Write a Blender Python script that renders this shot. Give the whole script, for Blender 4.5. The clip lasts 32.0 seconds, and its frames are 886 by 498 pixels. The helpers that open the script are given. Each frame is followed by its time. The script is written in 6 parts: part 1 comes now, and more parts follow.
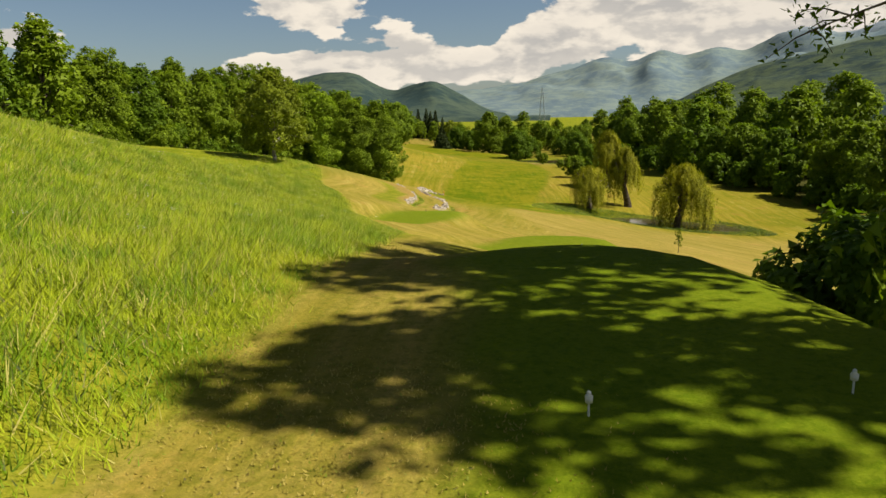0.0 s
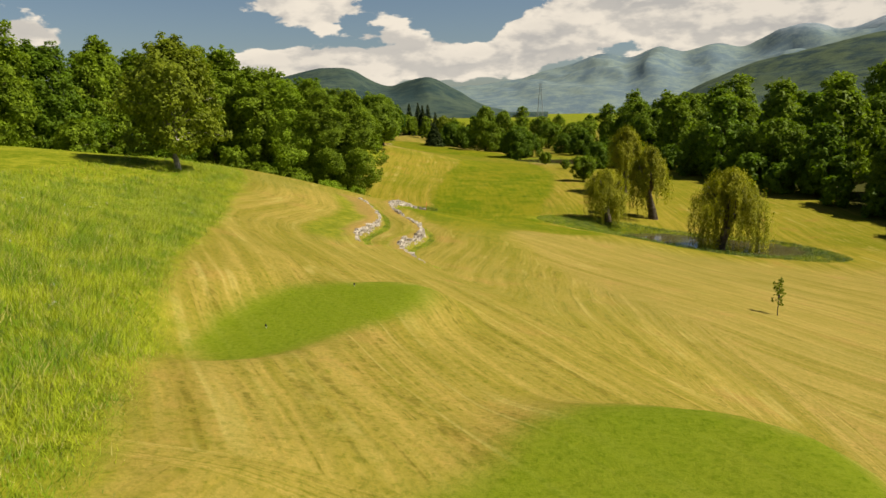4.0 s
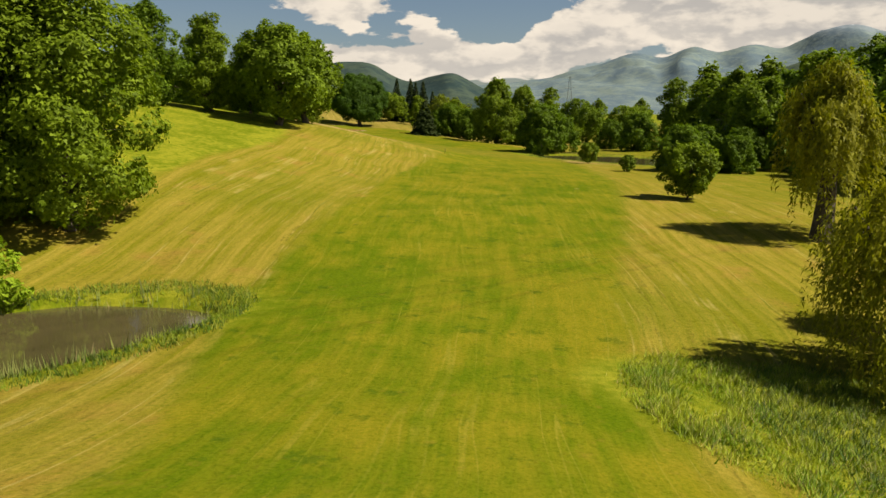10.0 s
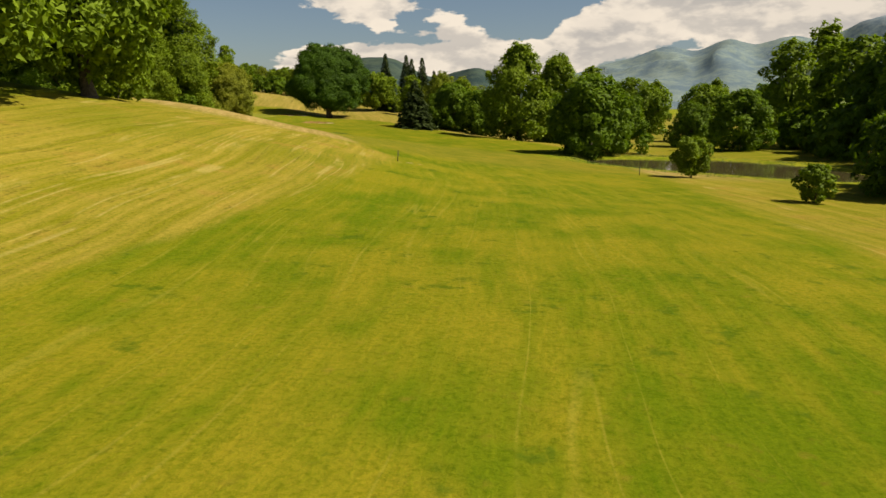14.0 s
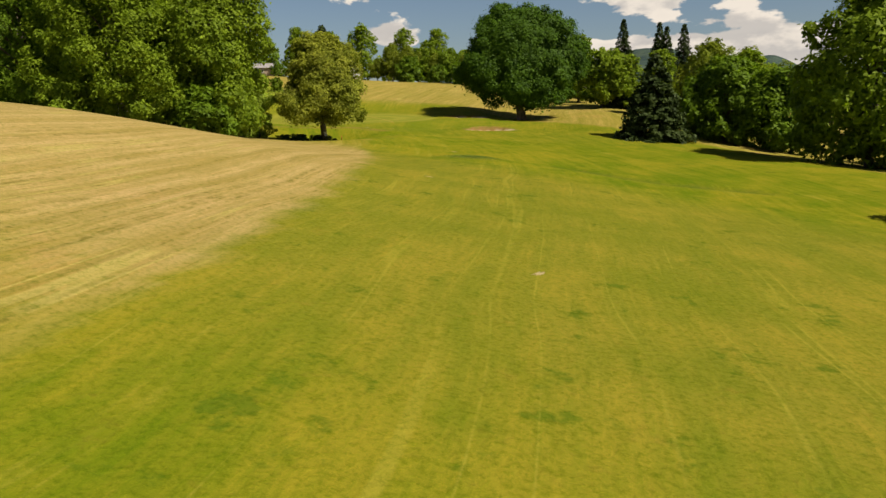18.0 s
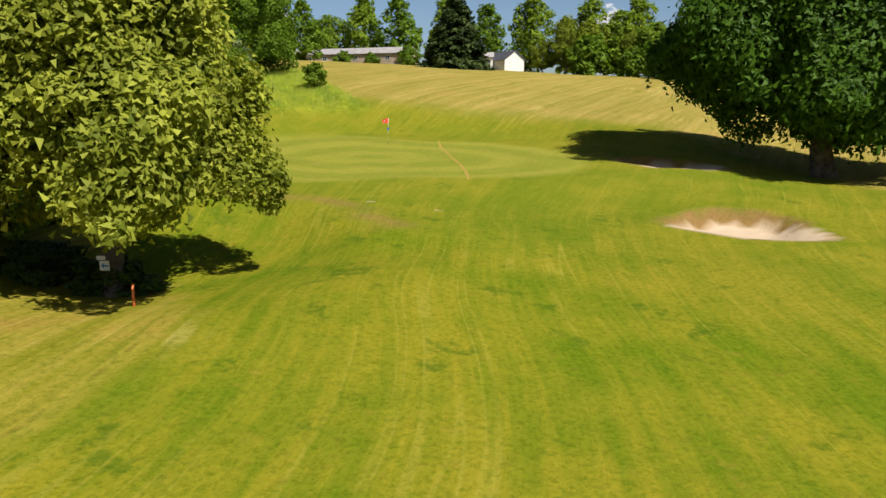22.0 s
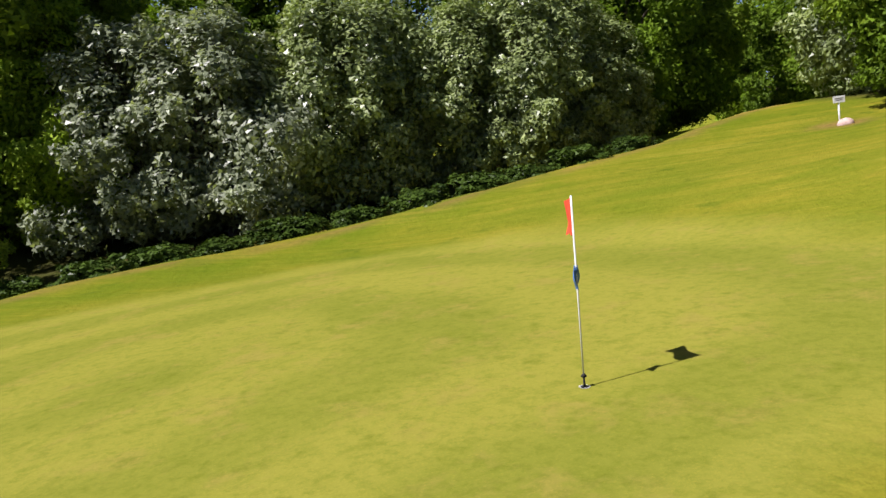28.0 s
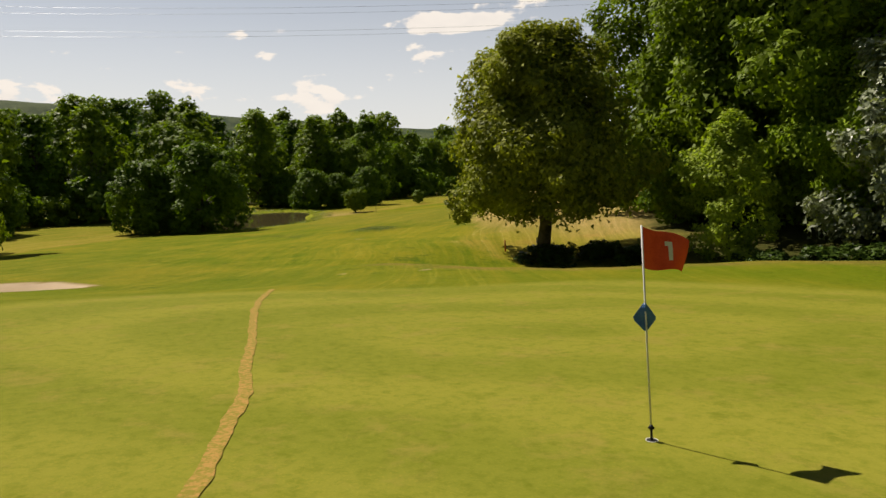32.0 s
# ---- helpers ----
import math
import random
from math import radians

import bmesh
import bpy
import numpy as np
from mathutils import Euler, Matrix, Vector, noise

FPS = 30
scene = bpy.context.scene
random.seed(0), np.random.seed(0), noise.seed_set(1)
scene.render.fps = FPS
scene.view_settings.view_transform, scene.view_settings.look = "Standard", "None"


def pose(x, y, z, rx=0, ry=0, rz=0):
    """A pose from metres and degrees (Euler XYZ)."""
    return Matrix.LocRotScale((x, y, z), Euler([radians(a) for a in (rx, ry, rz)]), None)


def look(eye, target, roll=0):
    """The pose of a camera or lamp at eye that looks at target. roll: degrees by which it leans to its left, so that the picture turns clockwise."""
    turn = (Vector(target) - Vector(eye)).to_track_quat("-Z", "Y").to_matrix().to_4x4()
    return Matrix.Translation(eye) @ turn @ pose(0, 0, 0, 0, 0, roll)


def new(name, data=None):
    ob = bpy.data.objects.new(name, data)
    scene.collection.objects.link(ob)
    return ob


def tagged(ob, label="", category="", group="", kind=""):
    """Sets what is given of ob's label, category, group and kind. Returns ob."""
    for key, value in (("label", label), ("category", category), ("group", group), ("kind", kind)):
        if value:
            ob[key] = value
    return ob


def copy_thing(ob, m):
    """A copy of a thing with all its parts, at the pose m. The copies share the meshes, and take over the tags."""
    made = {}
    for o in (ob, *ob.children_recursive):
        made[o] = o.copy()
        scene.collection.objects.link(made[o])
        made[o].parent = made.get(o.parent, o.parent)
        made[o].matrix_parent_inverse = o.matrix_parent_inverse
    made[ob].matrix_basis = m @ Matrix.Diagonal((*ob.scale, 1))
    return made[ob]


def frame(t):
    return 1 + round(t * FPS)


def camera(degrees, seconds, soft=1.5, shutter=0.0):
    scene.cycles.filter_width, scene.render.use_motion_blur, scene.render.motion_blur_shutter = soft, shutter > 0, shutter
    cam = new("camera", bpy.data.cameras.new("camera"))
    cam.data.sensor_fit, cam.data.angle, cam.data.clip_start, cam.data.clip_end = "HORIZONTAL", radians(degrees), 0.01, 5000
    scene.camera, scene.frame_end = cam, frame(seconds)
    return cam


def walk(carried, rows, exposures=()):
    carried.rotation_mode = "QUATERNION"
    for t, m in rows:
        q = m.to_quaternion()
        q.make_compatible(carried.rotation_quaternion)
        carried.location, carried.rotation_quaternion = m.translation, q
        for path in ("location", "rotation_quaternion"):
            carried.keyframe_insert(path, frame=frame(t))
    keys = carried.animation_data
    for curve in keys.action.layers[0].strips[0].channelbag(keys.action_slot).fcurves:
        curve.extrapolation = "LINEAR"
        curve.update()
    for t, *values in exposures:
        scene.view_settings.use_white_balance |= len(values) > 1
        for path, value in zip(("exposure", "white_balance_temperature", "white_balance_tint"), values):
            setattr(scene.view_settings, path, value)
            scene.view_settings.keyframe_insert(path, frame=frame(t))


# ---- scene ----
cam = camera(63.8, 32.0)
PATH = [
    (0, (-2.44, -54.103, 15.858), (-2.466, -52.138, 15.482), -1.0),
    (0.5, (-2.574, -52.05, 15.869), (-2.597, -50.087, 15.49), -1.0),
    (1, (-2.64, -50.271, 15.801), (-2.655, -48.306, 15.423), -1.0),
    (1.5, (-2.826, -47.123, 15.815), (-2.835, -45.16, 15.432), -1.0),
    (2, (-2.605, -43.34, 15.612), (-2.618, -41.378, 15.228), -1.0),
    (2.5, (-2.426, -39.116, 15.501), (-2.436, -37.154, 15.114), -1.1),
    (3, (-1.982, -34.548, 15.314), (-1.993, -32.586, 14.928), -1.1),
    (3.5, (-1.347, -29.265, 15.184), (-1.36, -27.303, 14.798), -1.0),
    (5.5, (1.361, -2.267, 13.23), (1.327, -0.303, 12.852), -0.7),
    (6, (1.77, 5.646, 12.592), (1.73, 7.61, 12.215), -0.6),
    (6.5, (2.35, 14.603, 11.708), (2.311, 16.566, 11.33), -0.4),
    (7, (3.565, 23.225, 11.118), (3.518, 25.188, 10.737), -0.2),
    (7.5, (5.495, 32.205, 9.675), (5.43, 34.169, 9.302), 0.0),
    (8, (6.447, 41.792, 8.842), (6.385, 43.756, 8.467), 0.0),
    (8.5, (7.191, 51.032, 7.965), (7.131, 52.996, 7.59), 0.0),
    (9, (8.266, 60.735, 7.269), (8.194, 62.698, 6.889), 0.1),
    (10, (9.542, 79.572, 6.091), (9.462, 81.533, 5.706), 0.2),
    (11, (10.313, 98.162, 4.959), (10.226, 100.122, 4.573), -0.1),
    (12, (11.211, 117.095, 4.027), (11.117, 119.054, 3.637), -0.2),
    (13, (12.011, 136.169, 3.446), (11.913, 138.128, 3.053), -0.3),
    (13.5, (12.52, 145.607, 3.003), (12.406, 147.565, 2.611), -0.3),
    (15.5, (15.379, 183.815, 1.597), (14.976, 185.734, 1.204), -0.5),
    (16, (15.016, 192.726, 1.64), (14.516, 194.622, 1.25), -0.8),
    (16.5, (14.386, 201.431, 1.766), (13.791, 203.301, 1.378), -0.9),
    (17, (13.557, 210.562, 2.095), (12.856, 212.394, 1.702), -0.9),
    (17.5, (11.675, 219.69, 1.976), (10.89, 221.487, 1.585), -1.1),
    (18, (9.836, 228.314, 2.445), (8.972, 230.074, 2.05), -1.2),
    (18.5, (6.627, 237.282, 2.838), (5.706, 239.012, 2.437), -1.2),
    (19, (4.032, 246.1, 3.472), (3.04, 247.787, 3.059), -0.8),
    (20, (-1.707, 261.747, 4.054), (-2.812, 263.362, 3.641), 0.1),
    (20.5, (-5.71, 270.243, 4.361), (-6.867, 271.821, 3.946), -0.1),
    (21, (-10.366, 278.652, 4.434), (-11.559, 280.204, 4.022), -0.1),
    (21.5, (-14.976, 286.212, 4.545), (-16.214, 287.727, 4.132), 0.1),
    (22, (-19.498, 294.42, 4.629), (-20.809, 295.874, 4.22), 0.1),
    (22.5, (-23.568, 302.542, 4.633), (-24.966, 303.913, 4.23), -0.2),
    (23, (-27.84, 310.242, 4.431), (-29.366, 311.472, 4.036), -0.5),
    (23.5, (-30.89, 316.352, 4.247), (-32.542, 317.409, 3.858), -0.8),
    (24, (-34.316, 321.748, 4.286), (-36.078, 322.609, 3.896), -0.9),
    (24.5, (-37.878, 326.262, 4.354), (-39.727, 326.912, 3.96), -1.0),
    (26.5, (-51.775, 337.998, 4.19), (-53.654, 337.433, 3.806), -3.3),
    (27, (-54.13, 339.254, 4.101), (-55.787, 338.191, 3.748), -3.7),
    (27.5, (-55.831, 340.148, 3.996), (-57.19, 338.718, 3.669), -3.7),
    (28, (-57.133, 340.708, 3.883), (-58.155, 339.015, 3.586), -4.1),
    (28.5, (-58.041, 341.307, 3.927), (-58.714, 339.445, 3.641), -4.5),
    (29, (-58.837, 341.608, 3.758), (-59.169, 339.651, 3.505), -3.2),
    (29.5, (-59.459, 341.883, 3.834), (-59.47, 339.897, 3.575), -3.3),
    (30, (-60.172, 341.971, 3.868), (-59.888, 340.003, 3.608), -3.0),
    (30.5, (-61.193, 342.06, 3.881), (-60.661, 340.143, 3.625), -2.6),
    (31, (-62.682, 341.924, 3.836), (-61.891, 340.098, 3.589), -2.3),
    (31.5, (-64.015, 341.677, 3.766), (-62.979, 339.976, 3.528), -1.7),
    (32, (-64.696, 341.61, 3.864), (-63.496, 340.022, 3.624), -1.2),
]
walk(cam, [(t, look(eye, target, roll)) for t, eye, target, roll in PATH],
     exposures=((0, 0.65, 7050, 8), (4, 0.58, 7100, 8), (6, 0.38, 7150, 11), (9, 0.61, 7200, 9), (13, 0.62, 7350, 10), (16, 0.54, 7300, 9), (19, 0.60, 6750, 13), (20, 0.66, 6500, 17), (22, 0.82, 6250, 11), (24, 0.74, 6950, 15), (28, 0.92, 6000, 22), (30, 0.86, 6400, 18), (32, 0.42, 7050, 12)))

# ---- sky and sun ----
SUN_HEIGHT, SUN_TURN = radians(50), radians(98)
sun = new("sun", bpy.data.lights.new("sun", "SUN"))
sun.data.energy, sun.data.angle, sun.data.color = 5.0, radians(0.53), (1.0, 0.95, 0.86)
sun.matrix_basis = look(Vector((math.sin(SUN_TURN), math.cos(SUN_TURN), math.tan(SUN_HEIGHT))) * 100, (0, 0, 0))

world = bpy.data.worlds.new("world")
scene.world = world
world.use_nodes = True


class Nodes:
    """Short hand for a node tree."""

    def __init__(self, tree):
        self.tree = tree
        tree.nodes.clear()

    def __call__(self, kind, **inputs):
        node = self.tree.nodes.new("ShaderNode" + kind)
        for key, value in inputs.items():
            self.put(node, int(key[1:]) if key[0] == "i" and key[1:].isdigit() else key.replace("_", " "), value)
        return node

    def put(self, node, key, value):
        if isinstance(value, bpy.types.NodeSocket):
            self.tree.links.new(value, node.inputs[key])
        else:
            node.inputs[key].default_value = value

    def math(self, op, a, b=0.0, c=0.0):
        node = self("Math", i0=a, i1=b, i2=c)
        node.operation = op
        return node.outputs[0]

    def vector(self, op, a, b):
        node = self("VectorMath", i0=a, i1=b)
        node.operation = op
        return node.outputs["Value" if op == "DOT_PRODUCT" else "Vector"]

    def zone(self, name):
        node = self("Attribute")
        node.attribute_name = name
        return node.outputs["Fac"]

    def mix(self, f, a, b, blend="MIX"):
        node = self("Mix")
        node.data_type, node.blend_type, node.clamp_factor = "RGBA", blend, True
        for n, v in ((0, f), (6, a), (7, b)):
            self.put(node, n, (*v, 1) if isinstance(v, tuple) and len(v) == 3 else v)
        return node.outputs[2]

    def span(self, v, a, b, c=0.0, d=1.0, smooth=True):
        node = self("MapRange")
        node.interpolation_type = "SMOOTHSTEP" if smooth else "LINEAR"
        for n, x in enumerate((v, a, b, c, d)):
            self.put(node, n, x)
        return node.outputs[0]

    def noise(self, vector, scale, detail=3.0, rough=0.55, warp=0.0):
        return self("TexNoise", Vector=vector, Scale=scale, Detail=detail, Roughness=rough, Distortion=warp).outputs[0]


def sky():
    n = Nodes(world.node_tree)
    air = n("TexSky")
    air.sky_type, air.sun_disc, air.sun_elevation, air.sun_rotation = "NISHITA", False, SUN_HEIGHT, SUN_TURN
    air.altitude, air.air_density, air.dust_density, air.ozone_density = 500.0, 1.0, 1.2, 2.0
    way = n("TexCoord").outputs["Generated"]
    part = n("SeparateXYZ", Vector=way)
    up = n.math("MAXIMUM", part.outputs[2], 0.0)
    # cumulus: heaps along the skyline, towering over the mountains, thinning out overhead
    flat = n.vector("MULTIPLY", way, (1.0, 1.0, 2.3))

    def billow(where):
        return n.math("ADD", n.math("MULTIPLY", n.noise(where, 7.0, 6.0, 0.5, 0.1), 0.95), n.math("MULTIPLY", n.noise(where, 26.0, 6.0, 0.55, 0.2), 0.40))

    heap = n.math("SUBTRACT", billow(flat), 0.175)

    def lobe(turn, rise, wide, tall, gain):
        """How near a direction lies to a cloud that stands at that bearing (left of the hole's line) and height."""
        a, e = radians(turn), radians(rise)
        ahead = (-math.sin(a) * math.cos(e), math.cos(a) * math.cos(e), math.sin(e))
        side = (math.cos(a), math.sin(a), 0.0)
        d = n.vector("DOT_PRODUCT", way, side)
        f = n.vector("DOT_PRODUCT", way, ahead)
        h = n.math("SUBTRACT", part.outputs[2], math.sin(e))
        r = n.math("SQRT", n.math("ADD", n.math("POWER", n.math("DIVIDE", d, wide), 2.0), n.math("POWER", n.math("DIVIDE", h, tall), 2.0)))
        return n.math("MULTIPLY", n.math("MULTIPLY", n.span(r, 1.25, 0.2), n.math("GREATER_THAN", f, 0.0)), gain)

    bias = n.span(up, 0.30, 0.0, 0.0, 0.03)
    for spec in ((10.6, 8.1, 0.096, 0.044, 0.37), (12.5, 3.5, 0.11, 0.028, 0.34), (2.8, 3.7, 0.175, 0.037, 0.34), (-6.4, 4.9, 0.070, 0.055, 0.31),
                 (-21.0, 6.0, 0.28, 0.060, 0.31), (-15.5, 8.6, 0.20, 0.034, 0.30), (-30.0, 8.0, 0.22, 0.070, 0.29), (30.0, 5.3, 0.055, 0.020, 0.27), (31.0, 9.0, 0.055, 0.022, 0.28),
                 (-55.0, 9.0, 0.30, 0.10, 0.2), (-144.0, 10.7, 0.095, 0.017, 0.30), (-119.0, 8.3, 0.22, 0.016, 0.10)):
        bias = n.math("ADD", bias, lobe(*spec))
    mask = n.span(n.math("ADD", heap, bias), 0.64, 0.69)
    # bellies in shade, tops in the sun
    above = n.math("SUBTRACT", billow(n.vector("ADD", flat, (0.012, 0.0, 0.034))), 0.175)
    body = n.math("ADD", n.math("MULTIPLY", n.span(n.math("SUBTRACT", above, heap), 0.09, -0.09), 0.75), n.math("MULTIPLY", n.span(n.math("ADD", heap, bias), 1.0, 0.70), 0.25))
    belly = n.mix(body, (0.32, 0.315, 0.32), (0.58, 0.54, 0.495))
    blue = n.mix(1.0, air.outputs[0], (0.043, 0.045, 0.048), "MULTIPLY")
    # deeper blue towards the zenith
    blue = n.mix(n.span(up, 0.22, 0.85, 0.0, 0.85), blue, (0.014, 0.028, 0.063))
    # haze over the sunny side of the valley
    west = n.vector("DOT_PRODUCT", way, (0.75, -0.66, 0.0))
    blue = n.mix(n.math("MULTIPLY", n.span(west, 0.2, 1.0, 0.0, 0.75), n.span(up, 0.35, 0.0, 0.25, 1.0)), blue, (0.65, 0.67, 0.69))
    belly = n.mix(n.span(west, 0.2, 0.9, 0.0, 0.8), belly, (0.70, 0.68, 0.655))
    show = n("Background", Color=n.mix(mask, blue, belly), Strength=1.0)
    n("OutputWorld", Surface=show.outputs[0])


sky()

# ---- materials ----
def material(name):
    m = bpy.data.materials.new(name)
    m.use_nodes = True
    return m, Nodes(m.node_tree)


def finish(n, color, rough=0.8, bump=None, strength=0.4, distance=0.05, metal=0.0, gloss=0.3):
    skin = n("BsdfPrincipled", Roughness=rough, Metallic=metal)
    n.put(skin, "Specular IOR Level", gloss)
    n.put(skin, "Base Color", color if not isinstance(color, tuple) else (*color, 1))
    if bump is not None:
        n.put(skin, "Normal", n("Bump", Strength=strength, Distance=distance, Height=bump).outputs[0])
    n("OutputMaterial", Surface=skin.outputs[0])
    return skin


def plain(name, a, b, scale=3.0, rough=0.7, bump=0.3, distance=0.01, metal=0.0, fine=30.0):
    """A surface that wanders between two colours, with fine grain."""
    m, n = material(name)
    at = n("TexCoord").outputs["Object"]
    broad, grain = n.noise(at, scale, 4.0), n.noise(at, scale * fine / 3, 3.0)
    f = n.math("ADD", n.math("MULTIPLY", broad, 0.65), n.math("MULTIPLY", grain, 0.35))
    finish(n, n.mix(n.span(f, 0.35, 0.65), tuple(0.8 * c for c in a), tuple(0.8 * c for c in b)), rough, grain, bump, distance, metal)
    return m


def leaf(name, dark, light, glow=0.35, rough=0.55, gloss=0.08):
    """Foliage: each leaf its own tone, light falling through it."""
    m, n = material(name)
    per = n("NewGeometry").outputs["Random Per Island"]
    tree = n("ObjectInfo").outputs["Random"]
    at = n("TexCoord").outputs["Object"]
    tone = n.mix(n.math("ADD", n.math("MULTIPLY", per, 0.6), n.math("MULTIPLY", n.span(n.noise(at, 0.45, 2.0), 0.35, 0.65), 0.4)), tuple(0.46 * d for d in dark), tuple(0.88 * l for l in light))
    tone = n.mix(n.math("MULTIPLY", tree, 0.35), tone, tuple(0.3 * d + 0.3 * l for d, l in zip(dark, light)))
    skin = n("BsdfPrincipled", Roughness=rough, Base_Color=tone)
    n.put(skin, "Specular IOR Level", gloss)
    thin = n("BsdfTranslucent", Color=n.mix(1.0, tone, (1.3, 1.4, 0.5), "MULTIPLY"))
    n("OutputMaterial", Surface=n("MixShader", i0=glow, i1=skin.outputs[0], i2=thin.outputs[0]).outputs[0])
    return m


def turf():
    """The ground: mown fairway, hay stubble, meadow, putting green, sand and bare earth, by where each lies."""
    m, n = material("turf")
    at = n("TexCoord").outputs["Object"]
    lay = n("UVMap")
    lay.uv_map = "lie"
    lie = lay.outputs[0]
    zone = n.zone
    wide, patch, spot, grain = n.noise(at, 0.045, 4.0), n.noise(at, 0.22, 5.0, 0.6), n.noise(at, 1.5, 4.0, 0.6), n.noise(at, 6.0, 6.0, 0.78)
    # swaths that follow the mower
    warp = n.vector("ADD", lie, n.vector("MULTIPLY", n("TexNoise", Vector=at, Scale=0.05).outputs[1], (3.0, 3.0, 0.0)))
    stretch = lambda a, b: n.vector("MULTIPLY", warp, (a, b, 1.0))
    swath = n.noise(stretch(1.0, 0.035), 0.85, 3.0, 0.6)
    streak = n.noise(stretch(1.0, 0.05), 3.4, 3.0, 0.65)
    # mown fairway: patches, mower bands, wheel tracks and weeds
    f = n.math("ADD", n.math("MULTIPLY", wide, 0.30), n.math("ADD", n.math("MULTIPLY", patch, 0.38), n.math("MULTIPLY", n.noise(stretch(1.0, 0.10), 1.1, 4.0, 0.65), 0.32)))
    fair = n.mix(n.span(f, 0.40, 0.60), (0.128, 0.178, 0.007), (0.262, 0.236, 0.017))
    fair = n.mix(n.span(zone("zone_dry"), 0.5, 1.0, 0.0, 0.5, False), fair, n.mix(patch, (0.19, 0.180, 0.018), (0.33, 0.25, 0.045)))
    fair = n.mix(n.span(zone("zone_dry"), 0.5, 0.2, 0.0, 0.5, False), fair, n.mix(patch, (0.120, 0.178, 0.006), (0.205, 0.220, 0.012)))
    fair = n.mix(n.span(spot, 0.58, 0.76, 0.0, 0.55), fair, (0.30, 0.225, 0.03))
    lane = n("SeparateXYZ", Vector=warp).outputs[0]
    fair = n.mix(n.math("MULTIPLY", n.span(n.math("SINE", n.math("MULTIPLY", lane, 1.35)), -0.5, 0.5), 0.12), fair, n.mix(1.0, fair, (0.72, 0.88, 0.6), "MULTIPLY"))
    thread = n.noise(stretch(1.0, 0.10), 4.5, 4.0, 0.7)
    fair = n.mix(n.span(thread, 0.50, 0.68, 0.0, 0.36), fair, n.mix(1.0, fair, (1.38, 1.22, 1.3), "MULTIPLY"))
    fair = n.mix(n.span(thread, 0.48, 0.32, 0.0, 0.36), fair, n.mix(1.0, fair, (0.66, 0.82, 0.5), "MULTIPLY"))
    fair = n.mix(n.span(n.noise(at, 2.4, 5.0, 0.72), 0.54, 0.68, 0.0, 0.45), fair, n.mix(1.0, fair, (0.62, 0.78, 0.5), "MULTIPLY"))
    fair = n.mix(n.span(n.noise(at, 0.5, 5.0, 0.68), 0.58, 0.68, 0.0, 0.65), fair, (0.070, 0.128, 0.008))
    fair = n.mix(n.math("MULTIPLY", zone("zone_close"), 0.28), fair, n.mix(patch, (0.150, 0.195, 0.012), (0.255, 0.245, 0.024)))
    # thin tracks that run with the mower
    vein = n.math("ABSOLUTE", n.math("SUBTRACT", n.noise(stretch(1.0, 0.03), 0.42, 2.0, 0.5), 0.5))
    fair = n.mix(n.math("MULTIPLY", n.span(vein, 0.010, 0.0), n.span(patch, 0.40, 0.60, 0.1, 0.6)), fair, (0.32, 0.285, 0.035))
    # hay stubble in rows
    g = n.math("ADD", n.math("MULTIPLY", swath, 0.5), n.math("ADD", n.math("MULTIPLY", streak, 0.34), n.math("MULTIPLY", patch, 0.16)))
    hay = n.mix(n.span(g, 0.38, 0.62), (0.225, 0.212, 0.016), (0.390, 0.302, 0.052))
    hay = n.mix(n.span(patch, 0.52, 0.72, 0.0, 0.75), hay, (0.36, 0.225, 0.050))
    hay = n.mix(n.span(n.math("ADD", n.math("MULTIPLY", wide, 0.6), n.math("MULTIPLY", streak, 0.4)), 0.48, 0.66, 0.0, 0.7), hay, (0.170, 0.195, 0.011))
    hay = n.mix(n.span(zone("zone_dry"), 0.5, 1.0, 0.0, 0.85, False), hay, n.mix(n.span(g, 0.36, 0.64), (0.35, 0.250, 0.080), (0.51, 0.360, 0.165)))
    rut = n.math("ABSOLUTE", n.math("SUBTRACT", n.noise(stretch(1.0, 0.02), 0.55, 3.0, 0.6), 0.5))
    hay = n.mix(n.math("MULTIPLY", n.span(rut, 0.016, 0.002), n.span(spot, 0.42, 0.62, 0.0, 0.6)), hay, (0.175, 0.140, 0.022))
    row = n.math("SINE", n.math("ADD", n.math("MULTIPLY", lane, 5.6), n.math("MULTIPLY", swath, 9.0)))
    hay = n.mix(n.math("MULTIPLY", n.span(row, 0.2, 0.9), n.span(streak, 0.42, 0.60, 0.0, 0.48)), hay, n.mix(1.0, hay, (0.66, 0.72, 0.55), "MULTIPLY"))
    hay = n.mix(n.span(n.noise(at, 2.4, 5.0, 0.72), 0.52, 0.66, 0.0, 0.5), hay, n.mix(1.0, hay, (0.66, 0.72, 0.55), "MULTIPLY"))
    hay = n.mix(n.math("MULTIPLY", n.span(vein, 0.014, 0.002), n.span(patch, 0.42, 0.60, 0.0, 0.6)), hay, (0.47, 0.39, 0.12))
    hay = n.mix(n.span(n.noise(stretch(1.0, 0.07), 5.0, 4.0, 0.7), 0.50, 0.68, 0.0, 0.45), hay, n.mix(1.0, hay, (1.28, 1.20, 1.22), "MULTIPLY"))
    hay = n.mix(n.span(zone("zone_dry"), 0.5, 0.33, 0.0, 0.6, False), hay, n.mix(patch, (0.215, 0.218, 0.014), (0.320, 0.272, 0.028)))
    # meadow
    tall = n.mix(n.span(n.math("ADD", n.math("MULTIPLY", patch, 0.5), n.math("MULTIPLY", spot, 0.5)), 0.40, 0.60), (0.160, 0.205, 0.011), (0.325, 0.325, 0.030))
